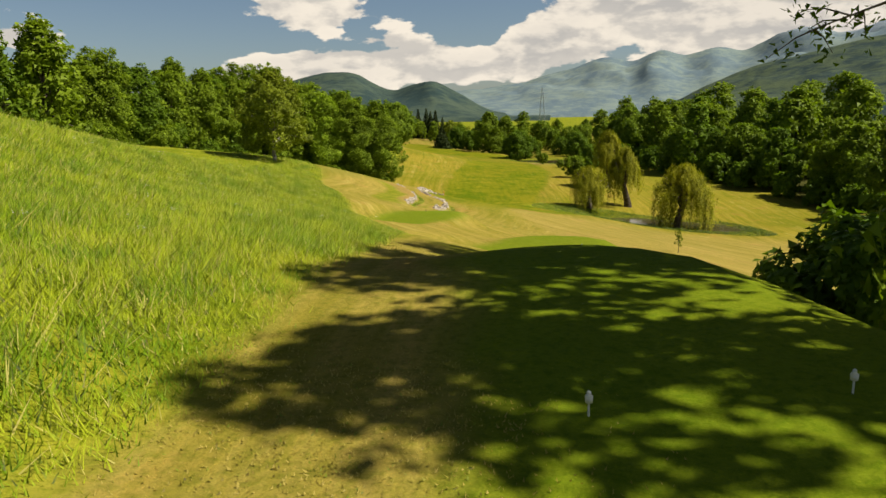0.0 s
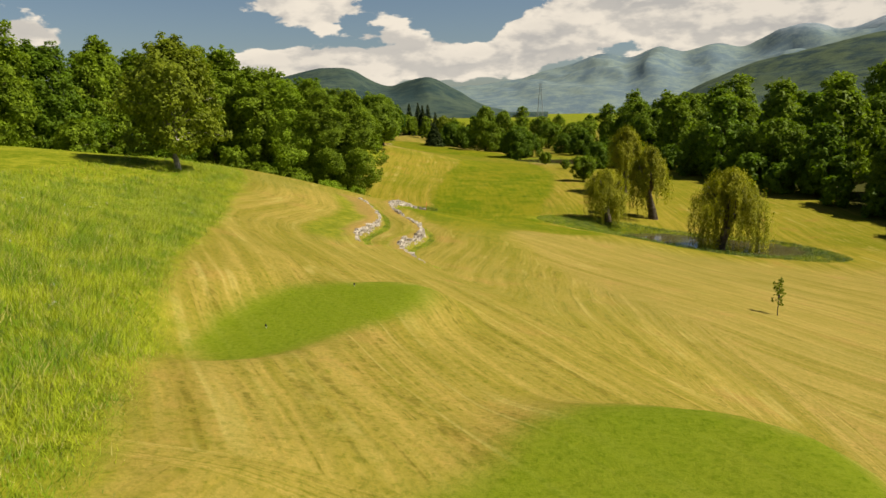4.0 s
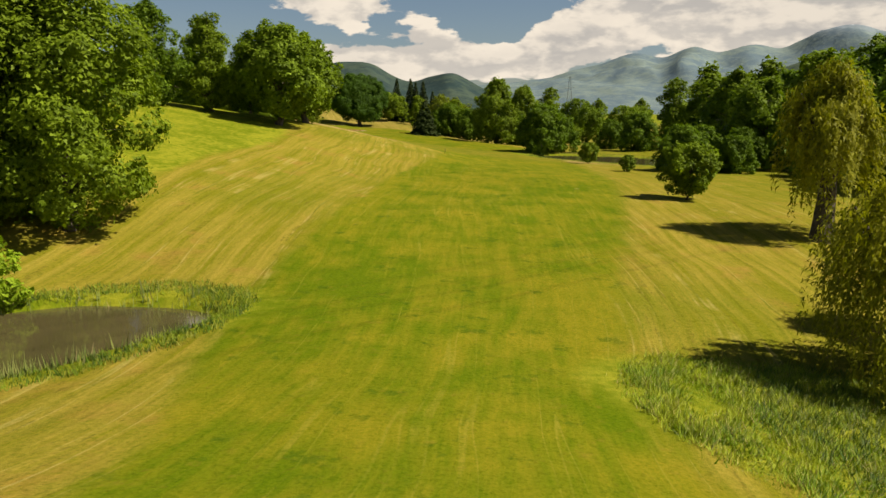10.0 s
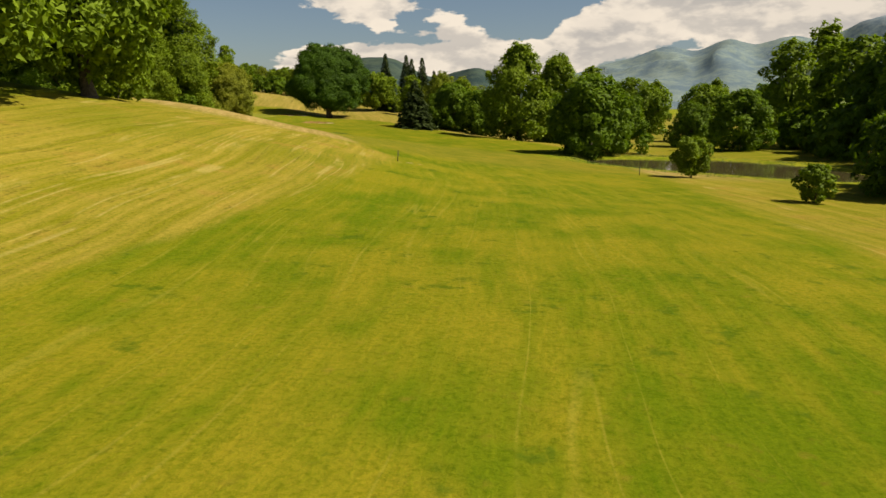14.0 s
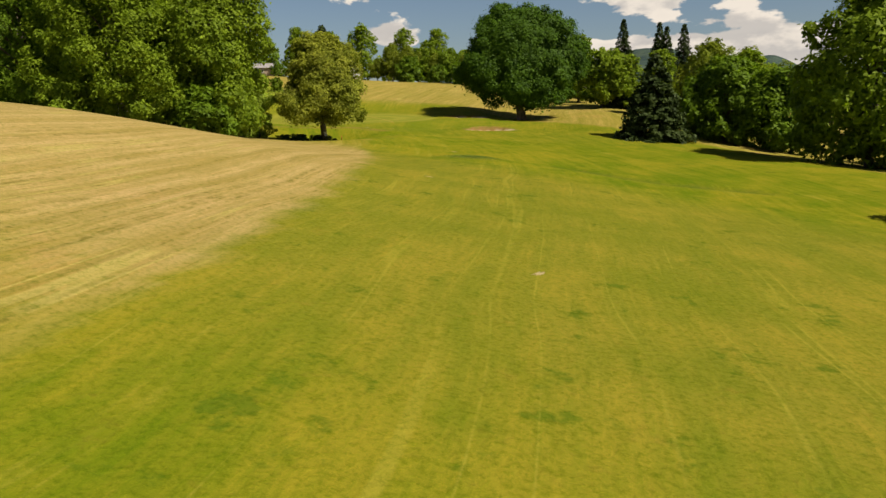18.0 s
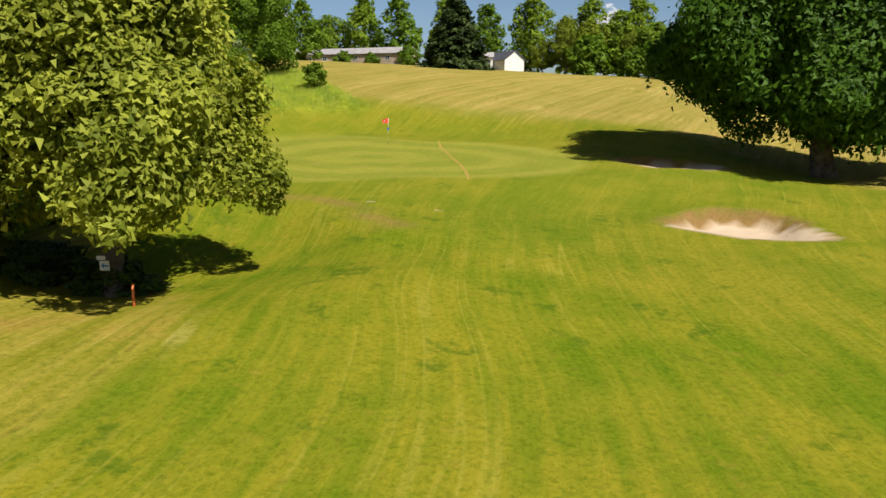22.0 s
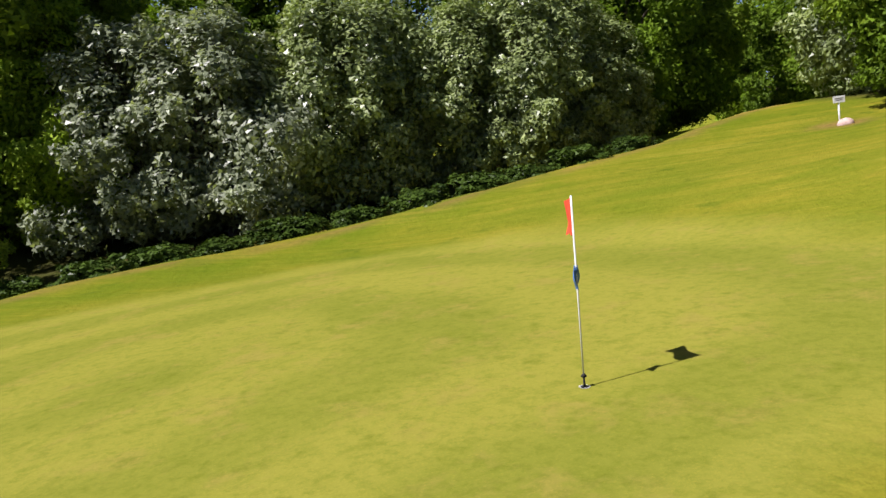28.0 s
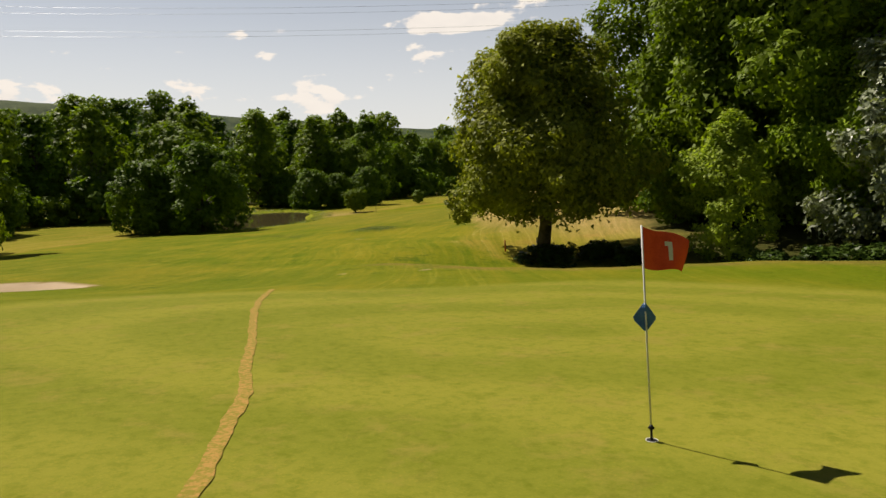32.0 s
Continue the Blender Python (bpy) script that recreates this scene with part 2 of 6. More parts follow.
    # putting green with mower bands
    ring = n.math("ADD", n.math("MULTIPLY", zone("ring"), 4.9), n.math("MULTIPLY", n.noise(at, 0.09, 2.0), 3.4))
    band = n.span(n.math("SINE", n.math("MULTIPLY", ring, 3.1)), -0.7, 0.7)
    fine = n.mix(n.math("ADD", n.math("MULTIPLY", band, 0.38), n.math("MULTIPLY", patch, 0.62)), (0.180, 0.205, 0.021), (0.320, 0.302, 0.046))
    fine = n.mix(n.span(n.noise(at, 0.9, 5.0, 0.7), 0.50, 0.68, 0.0, 0.6), fine, (0.31, 0.255, 0.055))
    fine = n.mix(n.span(n.noise(at, 2.6, 5.0, 0.7), 0.50, 0.70, 0.0, 0.45), fine, (0.15, 0.18, 0.014))
    col = n.mix(zone("zone_hay"), fair, hay)
    col = n.mix(zone("zone_tall"), col, tall)
    col = n.mix(zone("zone_tee"), col, n.mix(patch, (0.130, 0.205, 0.009), (0.205, 0.245, 0.016)))
    col = n.mix(zone("zone_green"), col, fine)
    col = n.mix(zone("zone_mound"), col, n.mix(spot, (0.080, 0.135, 0.010), (0.150, 0.145, 0.030)))
    col = n.mix(zone("zone_crest"), col, n.mix(spot, (0.44, 0.27, 0.11), (0.31, 0.20, 0.065)))
    col = n.mix(zone("zone_bare"), col, n.mix(spot, (0.20, 0.115, 0.040), (0.33, 0.20, 0.080)))
    col = n.mix(zone("zone_sand"), col, n.mix(spot, (0.54, 0.41, 0.285), (0.64, 0.50, 0.36)))
    # darker brown-green ground in ovals where the woods stand
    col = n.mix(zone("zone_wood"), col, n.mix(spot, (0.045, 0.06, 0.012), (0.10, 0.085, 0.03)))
    blade = n.noise(at, 34.0, 3.0, 0.7)
    rest = n.math("SUBTRACT", n.math("SUBTRACT", 1.0, n.math("MULTIPLY", zone("zone_close"), 0.42)), zone("zone_sand"))
    col = n.mix(n.math("MULTIPLY", rest, n.span(grain, 0.44, 0.66, 0.0, 0.62)), col, n.mix(1.0, col, (0.45, 0.60, 0.30), "MULTIPLY"))
    col = n.mix(n.math("MULTIPLY", rest, n.span(blade, 0.50, 0.70, 0.0, 0.65)), col, n.mix(1.0, col, (1.45, 1.28, 1.3), "MULTIPLY"))
    col = n.mix(n.math("MULTIPLY", rest, n.span(n.noise(at, 3.2, 4.0, 0.7), 0.5, 0.75, 0.0, 0.5)), col, n.mix(1.0, col, (0.62, 0.78, 0.4), "MULTIPLY"))
    col = n.mix(1.0, col, (0.70, 0.70, 0.66), "MULTIPLY")
    lump = n.math("ADD", n.math("MULTIPLY", grain, 0.5), n.math("MULTIPLY", spot, 1.2))
    finish(n, col, 0.92, lump, n.math("SUBTRACT", 0.55, n.math("MULTIPLY", zone("zone_green"), 0.42)), 0.12, 0.0, 0.02)
    return m


TURF = turf()
BARK = plain("bark", (0.05, 0.038, 0.026), (0.15, 0.12, 0.09), 2.5, 0.9, 0.8, 0.03)
BARK_PALE = plain("pale bark", (0.16, 0.14, 0.11), (0.42, 0.39, 0.33), 3.0, 0.85, 0.6, 0.02)
LEAF_DARK = leaf("dark foliage", (0.072, 0.140, 0.008), (0.185, 0.290, 0.020))
LEAF_MID = leaf("oak foliage", (0.098, 0.175, 0.009), (0.245, 0.345, 0.026))
LEAF_FRESH = leaf("fresh ash foliage", (0.173, 0.292, 0.012), (0.384, 0.522, 0.038))
LEAF_LIGHT = leaf("light foliage", (0.115, 0.195, 0.008), (0.265, 0.360, 0.026))
LEAF_BIRCH = leaf("birch foliage", (0.135, 0.190, 0.012), (0.290, 0.340, 0.032))
LEAF_WILLOW = leaf("willow foliage", (0.210, 0.240, 0.014), (0.430, 0.410, 0.035))
LEAF_CHESTNUT = leaf("chestnut foliage", (0.155, 0.205, 0.014), (0.400, 0.415, 0.050))
LEAF_IVY = leaf("ivy foliage", (0.022, 0.050, 0.008), (0.085, 0.140, 0.020), 0.15, 0.4)
LEAF_YOUNG = leaf("young foliage", (0.20, 0.30, 0.02), (0.46, 0.56, 0.08), 0.4)
LEAF_GREY = leaf("grey foliage", (0.130, 0.165, 0.080), (0.400, 0.450, 0.280), 0.30, 0.4, 0.35)
LEAF_HAZEL = leaf("hazel foliage", (0.080, 0.125, 0.030), (0.420, 0.500, 0.190), 0.25, 0.36, 0.4)
LEAF_MAPLE = leaf("maple foliage", (0.027, 0.076, 0.004), (0.085, 0.166, 0.009), 0.2)
LEAF_FIR = leaf("conifer needles", (0.022, 0.045, 0.012), (0.075, 0.105, 0.026), 0.12)
LEAF_RED = leaf("withered brown foliage", (0.12, 0.045, 0.016), (0.28, 0.12, 0.045), 0.25)
# ---- the lie of the land ----
# stations along the hole, the fairway's middle there, and the height at seven places across it
STATION = (-90, -45, -30, -12, 8, 30, 55, 85, 98, 120, 150, 180, 215, 265, 300, 325, 345, 400, 460)
MIDDLE = (-3, -3, -2, 0, 2, 4, 7, 9, 9.7, 11, 11, 11.5, 10, -3, -18, -38, -45, -60, -80)
ACROSS = (-70, -30, -12, 0, 12, 30, 60)
PROFILE = {
    -70: (23, 21, 19, 17, 16, 14, 13, 9, 7.5, 5, 8, 9, 9, 3.2, 3.2, 6.5, 9.5, 12.0, 12.3),
    -30: (21.5, 20.2, 19.4, 16.2, 12.6, 9.4, 8.2, 2.5, -4.4, -4.9, -1, 1, 3, -0.3, -0.6, 1.2, 5, 9.0, 10.2),
    -12: (15, 14.8, 13.4, 10.3, 8.5, 5.2, 2.9, -0.5, -3.9, -4.8, -3.3, -2.8, -0.8, -1.9, -1.9, 0.1, 2.7, 7.6, 9.8),
    0: (13.6, 12.8, 11.0, 8.0, 5.6, 2.4, 0.8, -2.5, -4.3, -5.3, -3.9, -3.3, -3.4, -3.0, -2.7, -1.05, 1.6, 6.2, 9.2),
    12: (12, 10.5, 7.5, 4.8, 2.6, 0.6, -2, -4, -5.7, -5.6, -4.5, -3.5, -4.5, -4.3, -3.6, -1.6, -0.2, 4.8, 8),
    30: (6, 4, 2, 0.5, -1.2, -3, -5, -7.3, -8.4, -7.3, -4.8, -4.7, -5.2, -5.6, -4.5, -2.5, -0.6, 3, 7),
    60: (-2, -3, -4, -5, -6, -7.5, -8.5, -9, -9, -8.5, -7, -6.5, -6, -6, -6, -6, -6, -4, -2),
}


def glide(knots, values, x):
    """A smooth curve through the values at the knots, level beyond the ends."""
    k, v, x = np.asarray(knots, float), np.asarray(values, float), np.clip(x, knots[0], knots[-1])
    slope = np.gradient(v, k)
    n = np.clip(np.searchsorted(k, x) - 1, 0, len(k) - 2)
    step = k[n + 1] - k[n]
    f = (x - k[n]) / step
    return ((1 + 2 * f) * (1 - f) ** 2 * v[n] + f * (1 - f) ** 2 * step * slope[n]
            + f * f * (3 - 2 * f) * v[n + 1] - f * f * (1 - f) * step * slope[n + 1])


def ease(a, b, x):
    f = np.clip((x - a) / (b - a), 0, 1)
    return f * f * (3 - 2 * f)


def base_height(x, y):
    x, y = np.broadcast_arrays(np.asarray(x, float), np.asarray(y, float))
    u = np.clip(x - glide(STATION, MIDDLE, y), -70, 60)
    rows = np.stack([glide(STATION, PROFILE[a], y) for a in ACROSS])
    k = np.asarray(ACROSS, float)
    slope = np.gradient(rows, k, axis=0)
    n = np.clip(np.searchsorted(k, u) - 1, 0, len(k) - 2)
    step = k[n + 1] - k[n]
    f = (u - k[n]) / step
    take = lambda a, i: np.take_along_axis(a, i[None], 0)[0]
    z = ((1 + 2 * f) * (1 - f) ** 2 * take(rows, n) + f * (1 - f) ** 2 * step * take(slope, n)
         + f * f * (3 - 2 * f) * take(rows, n + 1) - f * f * (1 - f) * step * take(slope, n + 1))
    # further off the land evens out to the valley floor
    away = np.hypot(x + 20, y - 180)
    return z + (-9 - z) * ease(380, 900, away)


LOWER_WALL = ((-2.2, 25.3), (-3.0, 26.8), (-3.9, 29.5), (-4.4, 33), (-4.2, 36.5), (-3.4, 40.3), (-3.0, 44), (-3.4, 48.5), (-4.6, 53), (-6.8, 60), (-8, 67), (-7.5, 74), (-5.7, 80.5))
UPPER_WALL = ((-7.4, 29.4), (-8, 33), (-7.9, 36), (-7.7, 39.7), (-7.4, 43), (-7.4, 47), (-8.1, 52), (-9.5, 57.5), (-11.5, 63))
# rank growth at the head of the east pond
RANK_EAST = (26.0, 103.5, 12.0, 7.0, -42.0)
# ponds: middle, half length, half width, turn in degrees, water level
POND_WEST = (-13.2, 113.5, 8.2, 5.6, 40.0, -5.5)
POND_EAST = (41.0, 96.5, 16.5, 7.2, -36.0, -8.4)
POND_FAR = (43.5, 258.0, 20.0, 10.5, -50.0, -6.0)


def line_side(x, y, line):
    """Distance to a line on the plan, and +1 to its left, -1 to its right."""
    best = np.full(np.shape(x), 1e9)
    side = np.zeros(np.shape(x))
    for (ax, ay), (bx, by) in zip(line, line[1:]):
        dx, dy = bx - ax, by - ay
        f = np.clip(((x - ax) * dx + (y - ay) * dy) / (dx * dx + dy * dy), 0, 1)
        d = np.hypot(x - ax - f * dx, y - ay - f * dy)
        s = np.sign(dx * (y - ay) - dy * (x - ax))
        side = np.where(d < best, s, side)
        best = np.minimum(best, d)
    return best, side


def oval(x, y, pond):
    cx, cy, a, b, turn = pond[:5]
    c, s = math.cos(radians(turn)), math.sin(radians(turn))
    u, v = (x - cx) * c + (y - cy) * s, (y - cy) * c - (x - cx) * s
    return np.hypot(u / a, v / b) * (1 + 0.09 * np.sin(3 * np.arctan2(v, u) + cx) + 0.05 * np.sin(5 * np.arctan2(v, u)))


SHOULDER = ((-104, 311), (-86, 316), (-77, 315.2), (-70.5, 314.2), (-66, 313.6), (-62, 313), (-58.5, 313.2), (-55.5, 314.4), (-52, 316.6), (-48, 317.6), (-42, 316.5))


def green_plane(x, y):
    return 1.11 - 0.040 * (x + 62.25) + 0.063 * (y - 335.03)


BANK_FOOT = ((-88, 330), (-84.5, 332.1), (-76.9, 336.3), (-71.7, 341.9))
BANK_SIDE = ((-71.7, 341.9), (-78, 344.2), (-102, 355), (-112, 359))
GREEN = (-58.8, 329.8, 14.8, 9.8, 23.0)
# the bed that the green is built on
GREEN_BED = (-57.5, 331.5, 14.5, 10.5, 38.0)
TEES = ((-0.5, -45.0, 9.0, 5.5, 90.0, 12.65), (3.1, -12.6, 7.0, 4.6, 55.0, 7.75), (-5.4, 2.2, 6.0, 3.0, 60.0, 7.7))
BUNKERS = ((-31.2, 329.0, 3.3, 2.9, 18.0, 0.75), (-40.4, 339.8, 3.4, 1.7, 15.0, 0.55))


def height(x, y):
    x, y = np.broadcast_arrays(np.asarray(x, float), np.asarray(y, float))
    z = base_height(x, y)
    for tee in TEES:
        z = z + (tee[5] - z) * (1 - ease(0.75, 1.5, oval(x, y, tee)))
    z = z + (green_plane(x, y) - z) * (1 - ease(0.95, 1.75, oval(x, y, GREEN_BED)))
    for bunker in BUNKERS:
        r = oval(x, y, bunker)
        lip = ease(-0.4, 0.6, ((y - bunker[1]) * 0.8 - (x - bunker[0]) * 0.6) / bunker[3])
        z = z - bunker[5] * (1 - ease(0.30 + 0.46 * lip, 1.02, r)) + 0.05 * np.exp(-((r - 1.15) / 0.22) ** 2)
    for line, rise in ((LOWER_WALL, 0.48), (UPPER_WALL, 0.45)):
        d, side = line_side(x, y, line)
        ends = ease(line[0][1] - 3, line[0][1] + 3, y) * (1 - ease(line[-1][1] - 6, line[-1][1] + 4, y))
        z = z + rise * side * ease(0.0, 0.35, d) * np.exp(-d / 2.6) * ends
    for pond in (POND_WEST, POND_EAST, POND_FAR):
        r = oval(x, y, pond)
        z = z + (np.minimum(z, pond[5] - 0.5) - z) * (1 - ease(0.85, 1.16, r))
        z = z + (np.maximum(z, pond[5] + 0.25) - z) * np.exp(-((r - 1.22) / 0.12) ** 2)
    # the shoulder behind the green, falling to the wood
    d, side = line_side(x, y, SHOULDER)
    z = z - 1.25 * np.where(side < 0, ease(0.2, 4.5, d), 0) * np.exp(-np.maximum(d - 12, 0) / 8) * ease(-104, -94, x) * (1 - ease(-46, -36, x)) * ease(270, 285, y)
    # the hay field swells above the dogleg
    z = z + 2.7 * np.exp(-((x + 33) / 19) ** 2 - ((y - 257) / 19) ** 2)
    # a low mound on the fairway, a ditch beside it
    z = z + 0.3 * np.exp(-(((x + 17.2) / 3.0) ** 2 + ((y - 290.3) / 2.4) ** 2))
    d, side = line_side(x, y, ((-9.5, 292), (-3.4, 289.3), (1.2, 288), (8, 287.3)))
    z = z - 0.28 * np.exp(-(d / 0.9) ** 2)
    return z


def ground_at(x, y):
    x1, y1 = np.array([x], float), np.array([y], float)
    return float(height(x1, y1)[0] + 0.10 * noise.noise((x * 0.11, y * 0.11, 0.0)) * ease(0.9, 1.3, oval(x1, y1, GREEN))[0])


# ---- ground: one sheet to the horizon ----
def link_mesh(name, verts, faces, mat, parent=None, label="", smooth=False):
    me = bpy.data.meshes.new(name)
    me.from_pydata(verts, [], faces)
    me.materials.append(mat)
    if smooth:
        me.polygons.foreach_set("use_smooth", [True] * len(me.polygons))
    ob = new(name, me)
    if parent is not None:
        ob.parent = parent
    if label:
        ob["label"] = label
    return ob


def fast_mesh(name, verts, quads, mat, smooth=False):
    """A mesh of quads from arrays."""
    verts, quads = np.asarray(verts, np.float32), np.asarray(quads, np.int32)
    me = bpy.data.meshes.new(name)
    me.vertices.add(len(verts))
    me.vertices.foreach_set("co", verts.ravel())
    me.loops.add(quads.size)
    me.loops.foreach_set("vertex_index", quads.ravel())
    me.polygons.add(len(quads))
    me.polygons.foreach_set("loop_start", np.arange(len(quads), dtype=np.int32) * quads.shape[1])
    if smooth:
        me.polygons.foreach_set("use_smooth", np.ones(len(quads), bool))
    me.update(calc_edges=True)
    me.materials.append(mat)
    return me


# where the kinds of grass meet: station along the hole, and the edge there
TALL_EDGE = ((-90, -60, -47, -27, -21, -14, -6, 7, 20, 37, 48, 70, 117, 132, 150, 165, 185, 205, 240, 290, 400),
             (-9, -7, -5.6, -4.7, -4.7, -6, -8.4, -12, -15, -19, -21, -28, -42, -28, -22.5, -21.5, -19.5, -22.5, -31, -80, -200))
WEST_EDGE = ((18, 40, 58, 83, 92, 114, 133, 159, 176, 187, 214, 219, 235, 245, 254, 265, 273, 284, 294, 300, 305, 309, 313, 345),
             (9, 2, -2.5, -6, -1.5, -3.5, -4, -2, -1.5, 0.6, 3.5, 3.6, -2.1, -5.7, -9, -14, -18, -25, -32.2, -35, -40, -62, -92, -96))
EAST_EDGE = ((18, 40, 58, 66, 74, 82, 92, 101, 120, 138, 170, 215, 260, 300, 335, 352, 400),
             (5, 6.6, 6, 9, 17, 23, 21, 17, 18.3, 22.5, 28, 31, 30, 22, -12, -45, -70))
PAINT = ((-46.9, 327.1), (-48.75, 329.0), (-51.1, 331.1), (-53.4, 332.95), (-55.9, 335.0), (-57.35, 336.15), (-58.15, 336.95), (-58.9, 337.67), (-59.6, 338.35), (-60.1, 338.9))
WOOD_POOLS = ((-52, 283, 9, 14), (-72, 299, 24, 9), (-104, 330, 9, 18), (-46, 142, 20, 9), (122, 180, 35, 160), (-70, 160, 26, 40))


def bank_grass(x, y):
    """1 on the uncut bank behind the green."""
    d, s = line_side(x, y, BANK_FOOT)
    e, t = line_side(x, y, BANK_SIDE)
    return ease(-0.5, 0.7, d * s) * ease(-0.5, 0.7, e * t) * ease(-104, -99, x)


def build_ground():
    def lines(parts):
        return np.unique(np.concatenate([np.arange(a, b, s) for a, b, s in parts] + [[parts[-1][1]]]).round(3))

    xs = lines([(-4600, -1400, 400), (-1400, -500, 150), (-500, -180, 32), (-180, -110, 5), (-110, -70, 1.6), (-70, -44, 0.8), (-44, -26, 0.55), (-26, -14, 0.9), (-14, 2, 0.5), (2, 50, 0.9), (50, 120, 3), (120, 260, 10), (260, 600, 40), (600, 1400, 160), (1400, 4600, 400)])
    ys = lines([(-3600, -900, 300), (-900, -200, 70), (-200, -90, 10), (-90, -60, 2), (-60, 24, 0.9), (24, 82, 0.6), (82, 322, 0.95), (322, 342, 0.55), (342, 350, 0.9), (350, 470, 3), (470, 620, 12), (620, 1400, 80), (1400, 4700, 300)])
    gx, gy = np.meshgrid(xs, ys)
    x, y = gx.ravel(), gy.ravel()
    z = height(x, y)
    rough = np.array([noise.noise((a * 0.11, b * 0.11, 0.0)) for a, b in zip(x, y)])
    calm = np.minimum(ease(0.9, 1.3, oval(x, y, GREEN)), 1)
    z = z + 0.10 * rough * calm
    nx = len(xs)
    i = np.arange(len(ys) - 1)[:, None] * nx + np.arange(nx - 1)[None]
    quads = np.stack([i, i + 1, i + nx + 1, i + nx], -1).reshape(-1, 4)
    me = fast_mesh("ground", np.stack([x, y, z], 1), quads, TURF, True)
    # zones, with ragged edges
    frill = np.array([noise.noise((a * 0.5, b * 0.5, 4.0)) + 0.6 * noise.noise((a * 1.7, b * 1.7, 8.0)) for a, b in zip(x, y)])
    xr, yr = x + 0.5 * frill, y + 0.5 * frill
    west, east = glide(*WEST_EDGE, yr), glide(*EAST_EDGE, yr)
    fair = ease(-0.7, 0.7, xr - west) * ease(-1.2, 1.2, east - xr) * ease(26, 72, yr) * (1 - ease(346, 352, yr - 0.35 * (xr + 60)))
    tall = ease(-0.5, 0.5, glide(*TALL_EDGE, yr) - xr)
    away = ease(300, 420, np.hypot(x + 20, y - 180))
    bank = bank_grass(xr, yr)
    for pond in (POND_WEST, POND_EAST, POND_FAR):
        tall = np.maximum(tall, 1 - ease(1.25, 1.5, oval(xr, yr, pond)))
    tall = np.maximum(tall, bank)
    tall = np.maximum(tall, 1 - ease(0.92, 1.08, oval(xr, yr, RANK_EAST)))
    # uncut verges above and below the walls
    d, s = line_side(xr, yr, UPPER_WALL)
    tall = np.maximum(tall, 0.75 * np.where(s > 0, ease(0.9, 1.5, d) * (1 - ease(3.4, 4.6, d)), 0) * ease(26, 30, yr) * (1 - ease(56, 64, yr)))
    tall = np.maximum(tall, 0.35 * np.where(s < 0, 1 - ease(0.5, 1.0, d), 0) * ease(27, 31, yr) * (1 - ease(58, 64, yr)))
    d, s = line_side(xr, yr, LOWER_WALL)
    tall = np.maximum(tall, 0.4 * np.where(s < 0, 1 - ease(0.7, 1.4, d), 0) * ease(24, 27, yr) * (1 - ease(74, 82, yr)))
    tall = np.maximum(tall, 0.5 * np.where(s > 0, ease(0.7, 1.2, d) * (1 - ease(1.4, 2.0, d)), 0) * ease(24, 30, yr) * (1 - ease(44, 50, yr)))
    du, su = line_side(xr, yr, UPPER_WALL)
    dl, sl = line_side(xr, yr, LOWER_WALL)
    broad = 0.5 + 1.5 * ease(42, 50, yr)
    crest = np.maximum(np.where(su > 0, 1 - ease(broad, broad + 1.0, du), 0) * ease(29, 33, yr) * (1 - ease(62, 66, yr)), 0.8 * np.where(sl > 0, 1 - ease(0.6, 1.1, dl + 0.5 * frill), 0) * ease(24, 27, yr) * (1 - ease(76, 82, yr)))
    dry = ease(232, 246, yr) * (1 - ease(290, 302, yr + 0.4 * np.maximum(xr + 44, 0))) - 0.35 * ease(84, 120, yr) * (1 - ease(205, 222, yr))
    dry = np.maximum(dry, 0.5 * ease(9, 14, xr + 0.1 * yr) * (1 - ease(66, 84, yr)))
    dry = np.maximum(dry, 0.3 * (1 - ease(58, 78, yr)))
    dry = np.maximum(dry, 0.35 * ease(312, 322, yr))
    dry = np.maximum(dry, 0.45 * ease(338, 348, yr - 0.35 * (xr + 60)))
    zones = {
        "zone_dry": 0.5 + 0.5 * dry,
        "zone_hay": np.clip(1 - fair - 0.5 * ease(26, 60, x) * ease(100, 200, y), 0, 1) * (1 - 0.4 * away),
        "zone_tall": np.maximum(tall, away),
        "zone_tee": np.maximum.reduce([f * (1 - ease(0.8, 1.15, oval(xr, yr, t))) for t, f in zip(TEES, (0.95 * ease(-3.2, -1.2, xr), 0.9, 0.9))]),
        "zone_green": 1 - ease(0.94, 1.06, oval(xr, yr, GREEN)),
        "zone_sand": np.maximum.reduce([1 - ease(0.0, 0.06, oval(x + 0.10 * frill, y + 0.10 * frill, b) - 0.98 + 0.24 * ease(-0.4, 0.6, ((y - b[1]) * 0.8 - (x - b[0]) * 0.6) / b[3])) for b in BUNKERS]),
        "zone_bare": np.maximum.reduce([(1 - ease(0.9, 1.15, oval(xr, yr, b))) for b in BUNKERS] + [0.8 * (1 - ease(0.5, 1.3, np.hypot(xr + 87.5, yr - 323.5) / 1.2)), 0.6 * np.exp(-(line_side(xr, yr, SHOULDER)[0] / 0.5) ** 2)]),
        "zone_mound": np.maximum(np.exp(-(((xr + 17.2) / 2.6) ** 2 + ((yr - 290.3) / 2.0) ** 2) ** 2), 0.75 * np.exp(-(line_side(xr, yr, ((-9.5, 292), (-3.4, 289.3), (1.2, 288), (8, 287.3)))[0] / 0.8) ** 2)),
        "zone_close": 1 - ease(1.0, 2.4, oval(x, y, GREEN)),
        "ring": oval(x, y, GREEN),
        "zone_crest": crest * 0.75,
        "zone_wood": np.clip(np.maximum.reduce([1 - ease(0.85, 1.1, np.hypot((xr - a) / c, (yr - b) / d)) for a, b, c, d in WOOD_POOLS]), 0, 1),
    }
